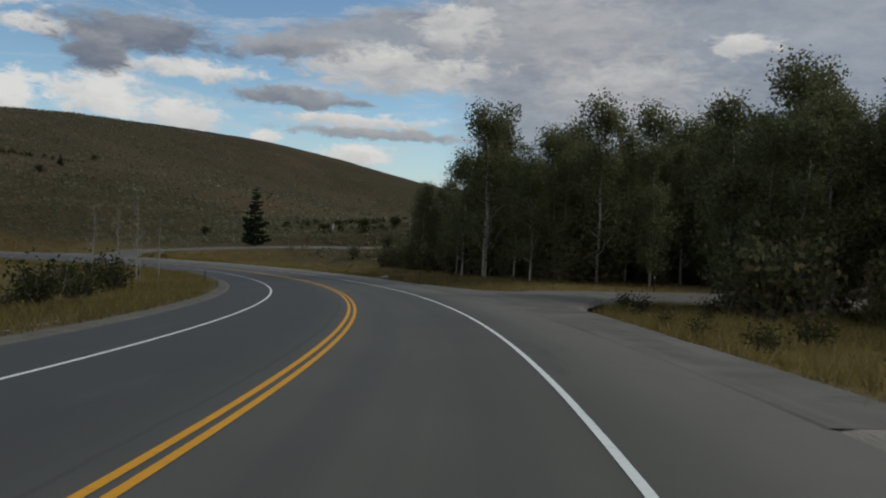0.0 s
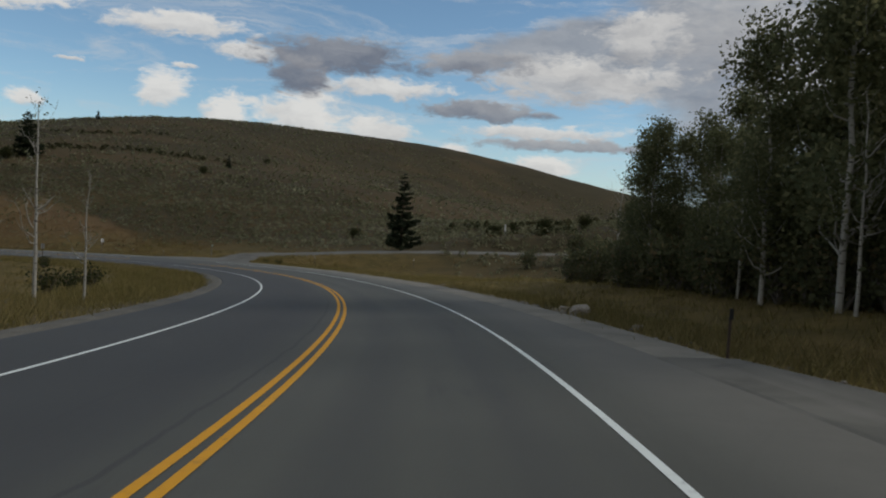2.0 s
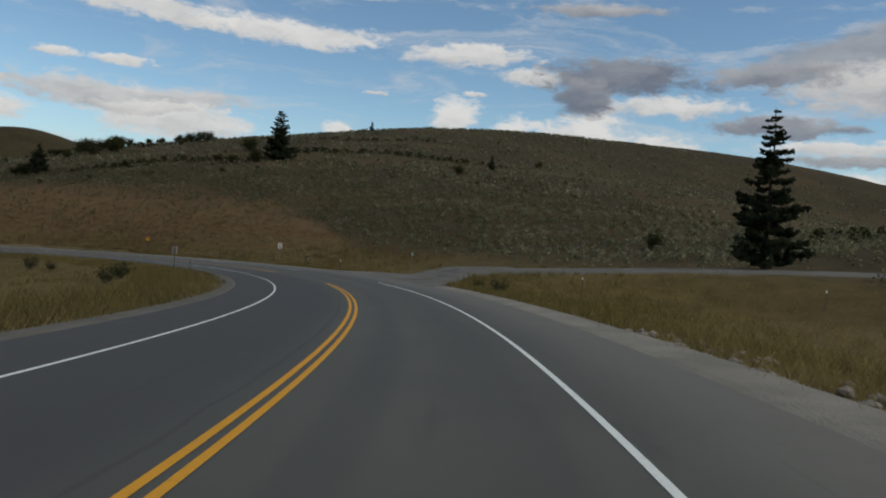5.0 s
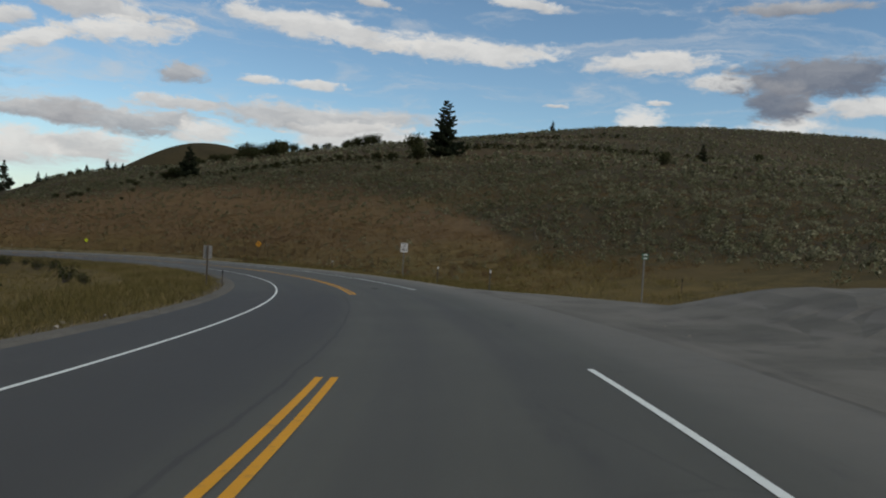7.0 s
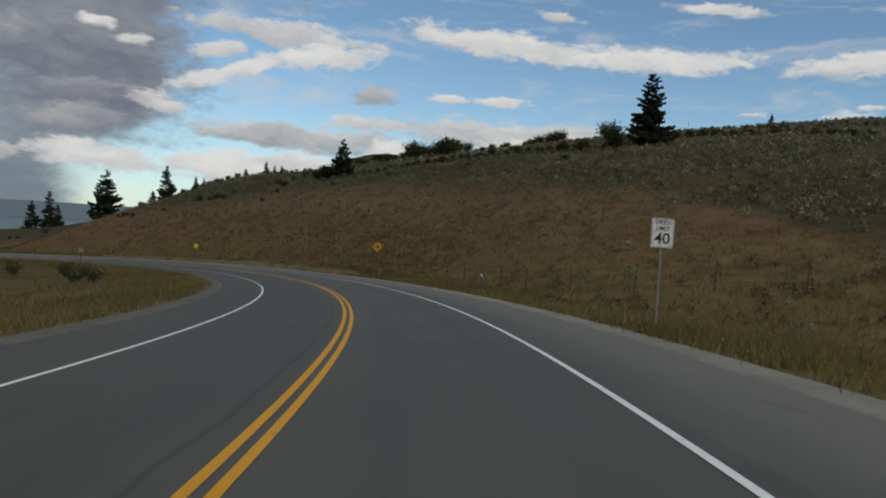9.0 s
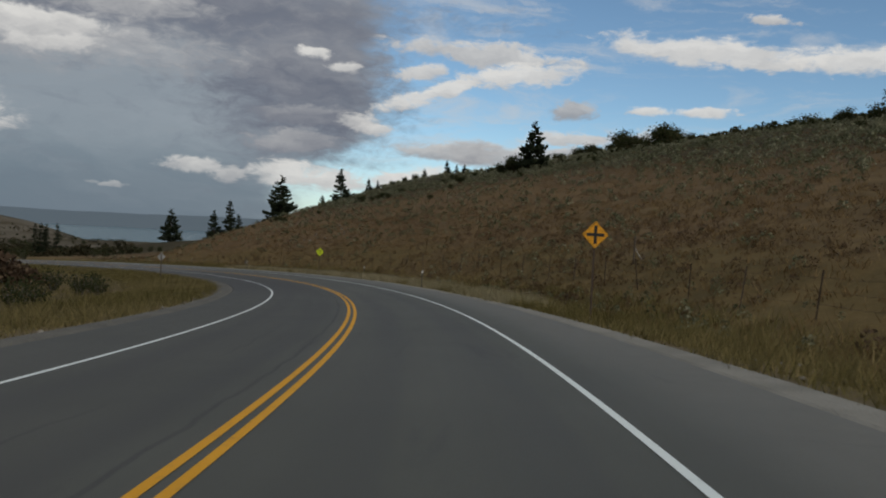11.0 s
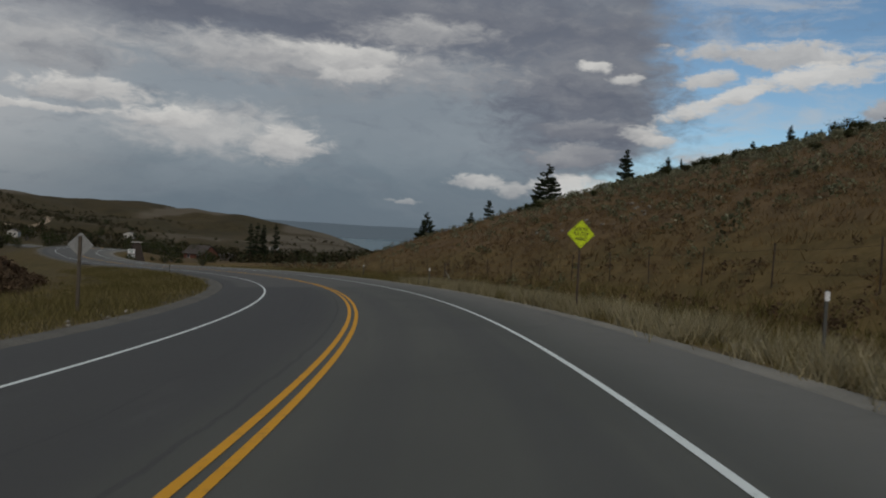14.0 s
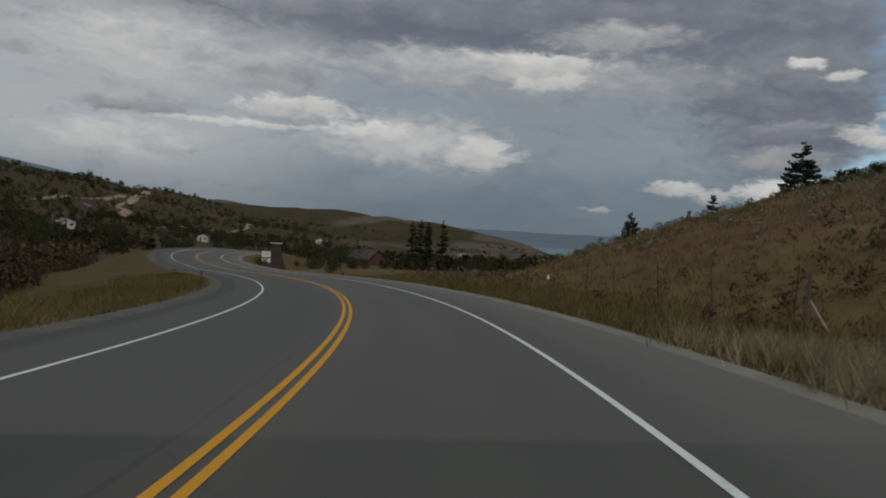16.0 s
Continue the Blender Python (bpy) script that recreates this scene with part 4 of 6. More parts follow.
def make_far_shore():
    az = np.radians(np.linspace(55, 150, 150))
    verts, faces = [], []
    top = 18 + 6 * rough(np.degrees(az) * 1.0, 0 * az, 6.0, 61) + 10 * np.exp(-((np.degrees(az) - 88) / 7) ** 2) + 4 * rough(np.degrees(az), 0 * az, 1.5, 62) + np.interp(np.degrees(az), MOUNTAIN_AT, MOUNTAIN)
    for k, (r, f) in enumerate(((4350, 0.0), (4600, 0.55), (4800, 1.0))):
        for i, t in enumerate(az):
            verts.append((EX - r * math.sin(t), EY + r * math.cos(t), -90 + f * (90 - 30 + top[i])))
    m = len(az)
    for k in range(2):
        for i in range(m - 1):
            faces.append((k * m + i, (k + 1) * m + i, (k + 1) * m + i + 1, k * m + i + 1))
    return tagged(mesh_object("backdrop", verts, faces, M_FAR), "mountains across the lake, rain haze put into their blue-grey colour", "mountains", kind="structure")


make_far_shore()


# ---- trees ----
def aspen(name, seed, height, bare=False, lean=0.0):
    """A slim pale trunk with ascending limbs and a crown of leaf clumps."""
    rng = np.random.default_rng(seed)
    n = 9
    u = np.linspace(0, 1, n)
    bend = rng.normal(0, 0.03 * height, 2)
    trunk = np.c_[bend[0] * u ** 2 + lean * u * height, bend[1] * u ** 2, u * height]
    trunk[:, :2] += rng.normal(0, 0.035, (n, 2)) * u[:, None] * height * 0.25
    girth = 0.0085 * height + 0.015
    pieces = [tube_arrays(trunk, girth * (1 - 0.9 * u) + 0.006, 7)]
    pieces[0][0][:, 2] = np.where(pieces[0][0][:, 2] < 0.05, -0.3, pieces[0][0][:, 2])
    tips = []
    for k in range(38 if not bare else 18):
        f = rng.uniform(0.30, 0.97) if bare or k % 3 else rng.uniform(0.10, 0.4)
        at = np.array([np.interp(f, u, trunk[:, k]) for k in range(3)])
        a = rng.uniform(0, 2 * np.pi)
        reach = height * (0.125 * (1.15 - f) + 0.03) * rng.uniform(0.55, 1.35)
        v = np.linspace(0, 1, 5)[:, None]
        out = np.array([math.cos(a), math.sin(a), 0]) * reach
        path = at + out * v + np.array([0, 0, 1]) * (v ** 1.5) * reach * rng.uniform(0.6, 1.4)
        path[1:-1] += rng.normal(0, 0.05 * reach, (3, 3))
        pieces.append(tube_arrays(path, girth * (1.05 - f) * 0.4 * (1 - 0.85 * v[:, 0]) + 0.004, 5))
        tips += [path[-1], path[3], path[2] * 0.4 + path[3] * 0.6]
        if bare:
            for _ in range(4):
                q = path[rng.integers(1, 5)]
                end = q + rng.normal(0, 0.25, 3) * reach + [0, 0, 0.25 * reach]
                pieces.append(tube_arrays(np.linspace(q, end, 3), [0.009, 0.006, 0.003], 4))
    tips.append(trunk[-1])
    root = empty(name, 0, 0, 0)
    v, f = joined(pieces)
    stem = mesh_object("trunk", v, f, M_BARK, root)
    for p in stem.data.polygons:
        p.use_smooth = True
    if not bare:
        tips = np.array(tips)
        each = 84
        centre = np.repeat(tips, each, 0)
        spread = height * 0.042
        lv, lf = leaf_quads(rng, centre + np.clip(rng.normal(0, 1, centre.shape), -1.7, 1.7) * [spread, spread, spread * 0.8], 0.0090 * height)
        mesh_object("crown", lv, lf, M_ASPEN, root, "dense small dull-green leaves")
    else:
        tips = np.array(tips)[::4]
        centre = np.repeat(tips, 5, 0)
        lv, lf = leaf_quads(rng, centre + rng.normal(0, 0.25, centre.shape), 0.08)
        mesh_object("crown", lv, lf, M_ASPEN, root, "a few last leaves on bare twigs")
    return root


def conifer(name, seed, height, spread, gaps=0.12, slim=1.0):
    """Trunk and whorls of drooping boughs, each bough a spray of needle tufts."""
    rng = np.random.default_rng(seed)
    root = empty(name, 0, 0, 0)
    u = np.linspace(0, 1, 7)
    sway = rng.normal(0, 0.012 * height, (7, 2)) * u[:, None]
    trunk = np.c_[sway, u * height]
    trunk[0, 2] = -0.4
    girth = 0.014 * height + 0.03
    pieces = [tube_arrays(trunk, girth * (1 - 0.93 * u) + 0.01, 7)]
    tufts = []
    size = []
    levels = int(18 + height * 1.7)
    for k in range(levels):
        f = 0.07 + 0.92 * (k + rng.uniform(-0.6, 0.6)) / levels
        if f > 0.995:
            continue
        at = np.array([np.interp(f, u, trunk[:, j]) for j in range(3)])
        reach0 = spread * (1 - f) ** (0.8 * slim) + 0.08 * spread
        for b in range(rng.integers(4, 7)):
            if rng.random() < gaps:
                continue
            a = rng.uniform(0, 2 * np.pi)
            reach = reach0 * rng.uniform(0.5, 1.2)
            v = np.linspace(0, 1, 5)[:, None]
            drop = -0.18 * reach * np.sin(v * 2.2) + 0.14 * reach * v ** 2 + 0.05 * f * reach
            path = at + np.array([math.cos(a), math.sin(a), 0]) * reach * v + np.array([0, 0, 1.0]) * drop
            pieces.append(tube_arrays(path, (0.010 * reach + 0.008) * (1 - 0.8 * v[:, 0]), 4))
            m = int(10 + 15 * reach)
            w = rng.uniform(0.25, 1.03, m)[:, None]
            c = at + np.array([math.cos(a), math.sin(a), 0]) * reach * w + np.array([0, 0, 1.0]) * (-0.18 * reach * np.sin(w * 2.2) + 0.14 * reach * w ** 2)
            side = np.array([-math.sin(a), math.cos(a), 0])
            c = c + side * rng.normal(0, 0.16, (m, 1)) * reach * (1.15 - w) + rng.normal(0, 0.03, (m, 3)) * reach
            tufts.append(c)
            size.append(np.full(m, 0.11 + 0.075 * reach))
    v, f = joined(pieces)
    mesh_object("trunk", v, f, M_DARKBARK, root)
    centre, s = np.concatenate(tufts), np.concatenate(size)
    qv, qf = leaf_quads(rng, centre, 1.0, 0.25)
    qv = (qv.reshape(-1, 4, 3) - centre[:, None]) * s[:, None, None] + centre[:, None]
    qv2, qf2 = leaf_quads(rng, centre + rng.normal(0, 0.06, centre.shape), 1.0, 0.25)
    qv2 = (qv2.reshape(-1, 4, 3) - centre[:, None]) * s[:, None, None] * 0.8 + centre[:, None]
    lv, lf = joined([(qv.reshape(-1, 3), qf), (qv2.reshape(-1, 3), qf2)])
    mesh_object("crown", lv, lf, M_NEEDLE, root, "dark blue-green needle boughs")
    return root


def shrub(name, seed, height, width, mat, leaves=420, twigs=14):
    """Several stems from one foot, and an uneven head of small leaves."""
    rng = np.random.default_rng(seed)
    root = empty(name, 0, 0, 0)
    pieces, tips = [], []
    for _ in range(twigs):
        a, r = rng.uniform(0, 2 * np.pi), rng.uniform(0.15, 0.5) * width
        v = np.linspace(0, 1, 5)[:, None]
        top = height * rng.uniform(0.55, 1.0)
        path = np.c_[np.cos(a) * r * v ** 0.8, np.sin(a) * r * v ** 0.8, top * v - 0.15 * (1 - v)]
        path[1:] += rng.normal(0, 0.04 * height, (4, 3))
        pieces.append(tube_arrays(path, 0.018 * (1 - 0.75 * v[:, 0]) * max(height, 1), 5))
        tips += [path[-1], path[-2], path[2]]
    v, f = joined(pieces)
    mesh_object("branchwork", v, f, M_TWIG, root)
    tips = np.array(tips)
    c = tips[rng.integers(0, len(tips), leaves)] + rng.normal(0, 1, (leaves, 3)) * [0.15 * width, 0.15 * width, 0.12 * height]
    c[:, 2] = np.maximum(c[:, 2], 0.04)
    lv, lf = leaf_quads(rng, c, 0.05 * (height + width) * 0.5 + 0.02)
    mesh_object("foliage", lv, lf, mat, root)
    return root


def put(thing, x, y, turn=0.0, size=1.0, sink=0.05):
    z = float(ground_z(x, y)[0])
    thing.matrix_world = pose(x, y, z - sink, 0, 0, turn) @ Matrix.Diagonal((size, size, size, 1))
    return thing


def put_copy(master, x, y, turn, size, sink=0.05):
    z = float(ground_z(x, y)[0])
    ob = copy_thing(master, pose(x, y, z - sink, 0, 0, turn))
    ob.scale = (size, size, size)
    return ob


def sow(masters, places, rng, group, lo=0.8, hi=1.2):
    """The first of each kind goes to the first places, copies to the rest. places: x, y, wanted size or 0."""
    used = set()
    for k, (x, y, size) in enumerate(places):
        m = masters[k % len(masters)]
        s = size or rng.uniform(lo, hi)
        turn = rng.uniform(0, 360)
        if id(m) in used:
            ob = put_copy(m, x, y, turn, s)
        else:
            used.add(id(m))
            ob = put(m, x, y, turn, s)
        ob["group"] = group


def grove():
    rng = np.random.default_rng(7)
    masters = [tagged(aspen("aspen_tree", 100 + k, h), "slender pale-barked aspen with dull green leaves in a grove", "tree")
               for k, h in enumerate((13.0, 14.5, 12.0, 15.5, 13.5, 11.0))]
    spots = []

    def scatter(n, s0, s1, d0, d1, gap, lo=0.78, hi=1.12):
        tries = 0
        made = 0
        while made < n and tries < 4000:
            tries += 1
            x, y, _ = at_road(rng.uniform(s0, s1), rng.uniform(d0, d1))
            near = min((np.min((axis[:, 0] - x) ** 2 + (axis[:, 1] - y) ** 2) ** 0.5 for axis, _ in SIDE_ROADS))
            if near < 6.5 or any((x - a) ** 2 + (y - b) ** 2 < gap * gap for a, b, _ in spots):
                continue
            spots.append((float(x), float(y), rng.uniform(lo, hi)))
            made += 1

    for s, d, size in ((79.5, 18.5, 0.78), (66, 19.3, 1.0), (67, 17.2, 0.9), (62, 17.0, 0.9), (86, 21, 0.45), (73, 18.5, 0.8), (58, 18.0, 0.82), (54, 17.5, 0.78), (52, 19, 0.9), (50, 21, 0.95), (55, 22, 0.88), (48.5, 24.5, 1.0), (52.5, 25, 1.0), (57, 21.5, 0.86)):
        x, y, _ = at_road(s, d)
        spots.append((float(x), float(y), (1.08 if 60 < s < 70 else 0.92) * size))
    scatter(34, 54, 84, 19.5, 34, 2.0, 0.62, 0.94)
    scatter(36, 46, 82, 32, 56, 2.2, 0.75, 1.08)
    scatter(40, 18, 52, 34, 64, 2.1, 0.92, 1.2)
    scatter(16, 54, 68, 34, 48, 2.2, 1.0, 1.2)
    scatter(16, 30, 44, 20, 34, 2.4, 0.76, 0.95)
    scatter(10, 14, 30, 26, 42, 2.8, 0.62, 0.82)
    sow(masters, spots, rng, "aspens of the roadside grove")
    dead = [tagged(aspen("bare_aspen_tree", 120 + k, h, True), "bare dying aspen with pale twigs at the grove's edge", "tree") for k, h in enumerate((10.5, 8.5))]
    sow(dead, [(*map(float, at_road(s, d)[:2]), z) for s, d, z in ((81, 19.5, 0.9), (77, 20.5, 1.05), (88, 21, 0.8), (70, 18, 0.9), (60.5, 16.5, 0.7))], rng, "bare aspens of the roadside grove")
    under = [tagged(shrub("understory_shrub", 140 + k, h, w, M_UNDER, 700), "dark green understory shrub at the foot of the aspens", "shrub") for k, (h, w) in enumerate(((3.2, 3.0), (2.4, 2.8), (4.2, 3.0)))]
    spots2 = []
    for s, d in zip(rng.uniform(50, 90, 70), rng.uniform(19.5, 36, 70)):
        spots2.append((*map(float, at_road(s, d)[:2]), rng.uniform(0.6, 1.15)))
    for s, d in zip(rng.uniform(49, 90, 80), rng.uniform(18, 21.5, 80)):
        spots2.append((*map(float, at_road(s, d)[:2]), rng.uniform(0.5, 1.05)))
    for s, d in zip(rng.uniform(22, 46, 44), rng.uniform(18, 40, 44)):
        x, y, _ = at_road(s, d)
        if min(np.min((axis[:, 0] - x) ** 2 + (axis[:, 1] - y) ** 2) ** 0.5 for axis, _ in SIDE_ROADS) > 6.2:
            spots2.append((float(x), float(y), rng.uniform(0.6, 1.2)))
    for s, d in zip(rng.uniform(98, 138, 18), rng.uniform(34, 60, 18)):
        spots2.append((*map(float, at_road(s, d)[:2]), rng.uniform(0.6, 1.1)))
    sow(under, spots2, rng, "understory shrubs")
    # four thin pale stems on the inner side, and the thicket round them
    thin = [tagged(aspen("bare_birch_tree", 130 + k, h, True), "thin pale leafless birch on the inner verge", "tree") for k, h in enumerate((8.0, 6.5))]
    sow(thin, [(-26.6, 68.6, 1.0), (-27.6, 67.0, 0.95), (-25.0, 69.5, 0.65), (-24.6, 64.0, 0.55), (-29.5, 66.5, 0.9)], rng, "thin birches")
    thicket = [tagged(shrub("thicket_shrub", 150 + k, h, w, M_SHRUB, 460, 20), "dark twiggy shrub in the grass beside the road", "shrub") for k, (h, w) in enumerate(((2.0, 2.2), (1.4, 1.8)))]
    spots3 = []
    for s, d in ((30, -12.5), (33, -13.5), (36, -12.5), (40, -13), (46, -12.5), (52, -13), (60, -14), (66, -14.5), (27, -14), (38, -16), (98, -14.5), (101, -16), (96, -17), (171, -14), (167, -15), (222, -16.5),
                 (228, -18), (268, -15), (271, -16.5), (286, -14.5), (290, -16), (294, -15.5), (310, -19), (318, -21), (326, -24), (335, -26), (330, -30), (345, -30), (352, -24), (358, -27), (364, -24), (370, -29), (376, -26), (348, -36)):
        spots3.append((*map(float, at_road(s, d)[:2]), rng.uniform(0.65, 1.1)))
    for s, d in ((12, 9.2), (17, 9.8), (21, 10.5), (26, 11.5), (30, 13.5), (34, 14.5), (15, 12), (24, 13.5), (8, 10), (4, 9.5), (29, 16.5), (10, 13), (143, 9.5), (147.5, 9.6)):
        spots3.append((*map(float, at_road(s, d)[:2]), rng.uniform(0.28, 0.5)))
    sow(thicket, spots3, rng, "thicket shrubs of the verge")


grove()


def conifers():
    rng = np.random.default_rng(17)
    big = tagged(put(conifer("spruce_tree", 201, 12.4, 2.9, 0.14), -39.0, 163.2), "tall dark spruce at the foot of the hill", "tree")
    big["group"] = "conifers of the hillside"
    lone = tagged(put(conifer("spruce_tree", 202, 16.5, 4.8, 0.22, 0.85), -220.5, 292.0), "broad dark spruce standing alone on the ridge", "tree")
    lone["group"] = "conifers of the hillside"
    masters = [tagged(conifer("fir_tree", 203 + k, h, w, g), "dark fir on the hill's skyline", "tree") for k, (h, w, g) in enumerate(((11.0, 3.9, 0.22), (8.0, 2.3, 0.14), (9.0, 2.3, 0.14)))]
    # place and height in metres: the firs on the hill's back, then smaller ones
    firs = [(-396, 200.5, 18), (-371, 216.5, 11.5), (-437, 185.5, 15), (-271, 238.2, 9.5), (-445, 180, 11.5), (-441, 189, 10), (-476, 163, 14), (-405, 204, 5), (-380, 218, 4), (-349, 208, 4.2),
            (-344.5, 220, 4.1), (-345, 222.6, 2.8), (-345, 236, 3.2), (-338.6, 240.7, 4.2), (-338.7, 243.5, 2.6), (-334, 244.3, 2.6), (-329, 475, 5.7), (-158, 326, 5.0),
            (-392, 338, 7), (-418, 345, 6.5), (-470, 330, 7)]
    places = [(x, y, h / (11.0, 8.0, 9.0)[k % 3]) for k, (x, y, h) in enumerate(firs)]
    sow(masters, places, rng, "conifers of the hillside")
    slim = [tagged(conifer("narrow_spruce_tree", 210 + k, h, w, 0.05, 0.7), "narrow dark spruce in a tight row below the road", "tree") for k, (h, w) in enumerate(((8.6, 1.15), (9.2, 1.25)))]
    sow(slim, [(x, y, (-16.5 + dh - float(ground_z(x, y)[0])) / (8.6, 9.2)[k % 2]) for k, (x, y, dh) in enumerate(((-362.0, 133.3, 0), (-362.4, 134.6, 0.3), (-362.9, 136.0, -0.1), (-363.7, 138.4, 0.4), (-365.2, 135.0, -0.8)))], rng, "row of narrow spruces")
    bush = [tagged(shrub("hill_shrub", 220 + k, h, w, M_SHRUB, 1300), "dark rounded shrub on the ridge", "shrub") for k, (h, w) in enumerate(((3.4, 4.2), (2.2, 2.8)))]
    crest = [(-150, 293, 3.4), (-168, 380, 3.2), (-250, 306, 6.5), (-220, 281, 5.5), (-226, 277, 3.4), (-232, 276, 3), (-275, 236, 4.2), (-278, 234.5, 3), (-349.7, 205, 2.3), (-343.4, 216, 1.6), (-345.7, 227, 1.6), (-344, 230, 2), (-345, 233.4, 2.4),
             (-293, 237, 1.9), (-60, 201, 2.7), (-20, 196, 3), (-12, 192, 3), (-30, 199, 2.4), (-3, 190, 3.4)]
    low = [(-287, 207.5, 1.7), (-280.6, 208.4, 1.2), (-283, 223.7, 1.3), (-281.4, 225.3, 2.1), (-275.2, 224.7, 1.9), (-291, 233, 1.2), (-278, 237.3, 3.2), (-283, 242.4, 2.6), (-285.6, 198.8, 0.9),
           (-287.8, 207.3, 1.1), (-281.8, 210, 1.3), (-281.5, 210.8, 1.5), (-279.3, 211.3, 1.3), (-284.3, 215, 1.3), (-302.8, 181.2, 0.8), (-295.9, 190.2, 0.8), (-294.8, 191.2, 1.2), (-293.6, 192, 1.1), (-288.4, 192.4, 1.2),
           (-252, 228, 1.2), (-240, 236, 1.4), (-228, 248, 1.4), (-214, 262, 1.5), (-205, 268, 1.6), (-258, 214, 1.0), (-266, 220, 1.1)]
    row = [(-306, 262), (-314, 276), (-318, 294), (-334, 325), (-336, 345), (-338, 360)]
    for _ in range(64):
        u = rng.uniform(0, 4.99)
        (ax, ay), (bx, by) = row[int(u)], row[int(u) + 1]
        crest.append((ax + (bx - ax) * (u % 1) + rng.normal(0, 8), ay + (by - ay) * (u % 1) + rng.normal(0, 8), 1.4 + 5.4 * rng.random() ** 1.7))
    spots = [(x, y, 0.72 * h / (3.4, 2.2)[k % 2]) for k, (x, y, h) in enumerate(crest + low)]
    sow(bush, spots, rng, "shrubs of the ridge")


conifers()


# ---- signs and posts ----
def lettering(text, size, mat, name="lettering"):
    cu = bpy.data.curves.new(name, "FONT")
    cu.body, cu.size, cu.align_x, cu.align_y, cu.extrude, cu.offset = text, size, "CENTER", "CENTER", 0.001, size * 0.018
    tmp = bpy.data.objects.new("tmp", cu)
    me = bpy.data.meshes.new_from_object(tmp)
    bpy.data.objects.remove(tmp)
    me.materials.clear()
    me.materials.append(mat)
    me.name = name
    return me


def write(parent, text, size, x, z, mat, front, wide=1.0):
    ob = new("lettering", lettering(text, size, mat))
    ob.parent = parent
    ob.matrix_local = Matrix.Translation((x, front, z)) @ pose(0, 0, 0, 90, 0, 0) @ Matrix.Diagonal((wide, 1, 1, 1))
    ob["label"] = "black letters"
    return ob


def plate(w, h, z, diamond=False, y=-0.035, thick=0.006, radius=0.04):
    """A sheet-metal plate with rounded corners, standing across the y axis."""
    bm = bmesh.new()
    pts = []
    for cx, cz, a0 in ((w / 2 - radius, h / 2 - radius, 0), (-w / 2 + radius, h / 2 - radius, 90), (-w / 2 + radius, -h / 2 + radius, 180), (w / 2 - radius, -h / 2 + radius, 270)):
        for k in range(5):
            a = radians(a0 + 22.5 * k)
            pts.append((cx + radius * math.cos(a), cz + radius * math.sin(a)))
    turn = radians(45) if diamond else 0
    c, s = math.cos(turn), math.sin(turn)
    for yy in (y - thick / 2, y + thick / 2):
        for px, pz in pts:
            bm.verts.new((px * c - pz * s, yy, px * s + pz * c + z))
    bm.verts.ensure_lookup_table()
    n = len(pts)
    bm.faces.new([bm.verts[k] for k in range(n)])
    bm.faces.new([bm.verts[n + k] for k in reversed(range(n))])
    for k in range(n):
        bm.faces.new([bm.verts[k], bm.verts[n + k], bm.verts[n + (k + 1) % n], bm.verts[(k + 1) % n]])
    bmesh.ops.recalc_face_normals(bm, faces=bm.faces)
    return bm


def rim(w, h, z, inset, wide, diamond, y):
    """A thin border line round a plate."""
    bm = bmesh.new()
    turn = radians(45) if diamond else 0
    c, s = math.cos(turn), math.sin(turn)
    a, b = (w / 2 - inset, h / 2 - inset), (w / 2 - inset - wide, h / 2 - inset - wide)
    for sx, sz in ((1, 1), (-1, 1), (-1, -1), (1, -1)):
        for px, pz in (a, b):
            bm.verts.new((px * sx * c - pz * sz * s, y, px * sx * s + pz * sz * c + z))
    bm.verts.ensure_lookup_table()
    for k in range(4):
        o, i, o2, i2 = 2 * k, 2 * k + 1, 2 * ((k + 1) % 4), 2 * ((k + 1) % 4) + 1
        bm.faces.new([bm.verts[o], bm.verts[i], bm.verts[i2], bm.verts[o2]])
    bmesh.ops.solidify(bm, geom=bm.faces[:], thickness=0.0015)
    return bm


def sign_post(parent, top, wood=False, mat=None):
    if wood:
        return part("post", box(0.1, 0.1, top + 0.4, Matrix.Translation((0, 0.02, top / 2 - 0.2)), 0.008), M_WOOD, parent)
    bm = bmesh.new()
    block(bm, 0.055, 0.008, top + 0.4, Matrix.Translation((0, 0.004, top / 2 - 0.2)))
    block(bm, 0.008, 0.035, top + 0.4, Matrix.Translation((0.024, 0.02, top / 2 - 0.2)))
    block(bm, 0.008, 0.035, top + 0.4, Matrix.Translation((-0.024, 0.02, top / 2 - 0.2)))
    return part("post", bm, mat or M_STEEL, parent)


def bolts(parent, heights):
    for z in heights:
        bm = bmesh.new()
        rod(bm, (0, -0.046, z), (0, 0.0, z), 0.011, 0.011, 8)
        part("bolt", bm, M_STEEL, parent)


def stand(name, x, y, centre_z, turn, label, category="road sign"):
    g = float(ground_z(x, y)[0])
    root = empty(name, x, y, g, turn)
    tagged(root, label, category)
    return root, centre_z - g


def heading_at(x, y):
    return float(np.interp(nearest(np.array([x]), np.array([y]))[0][0], STEP, LINE[:, 3]))


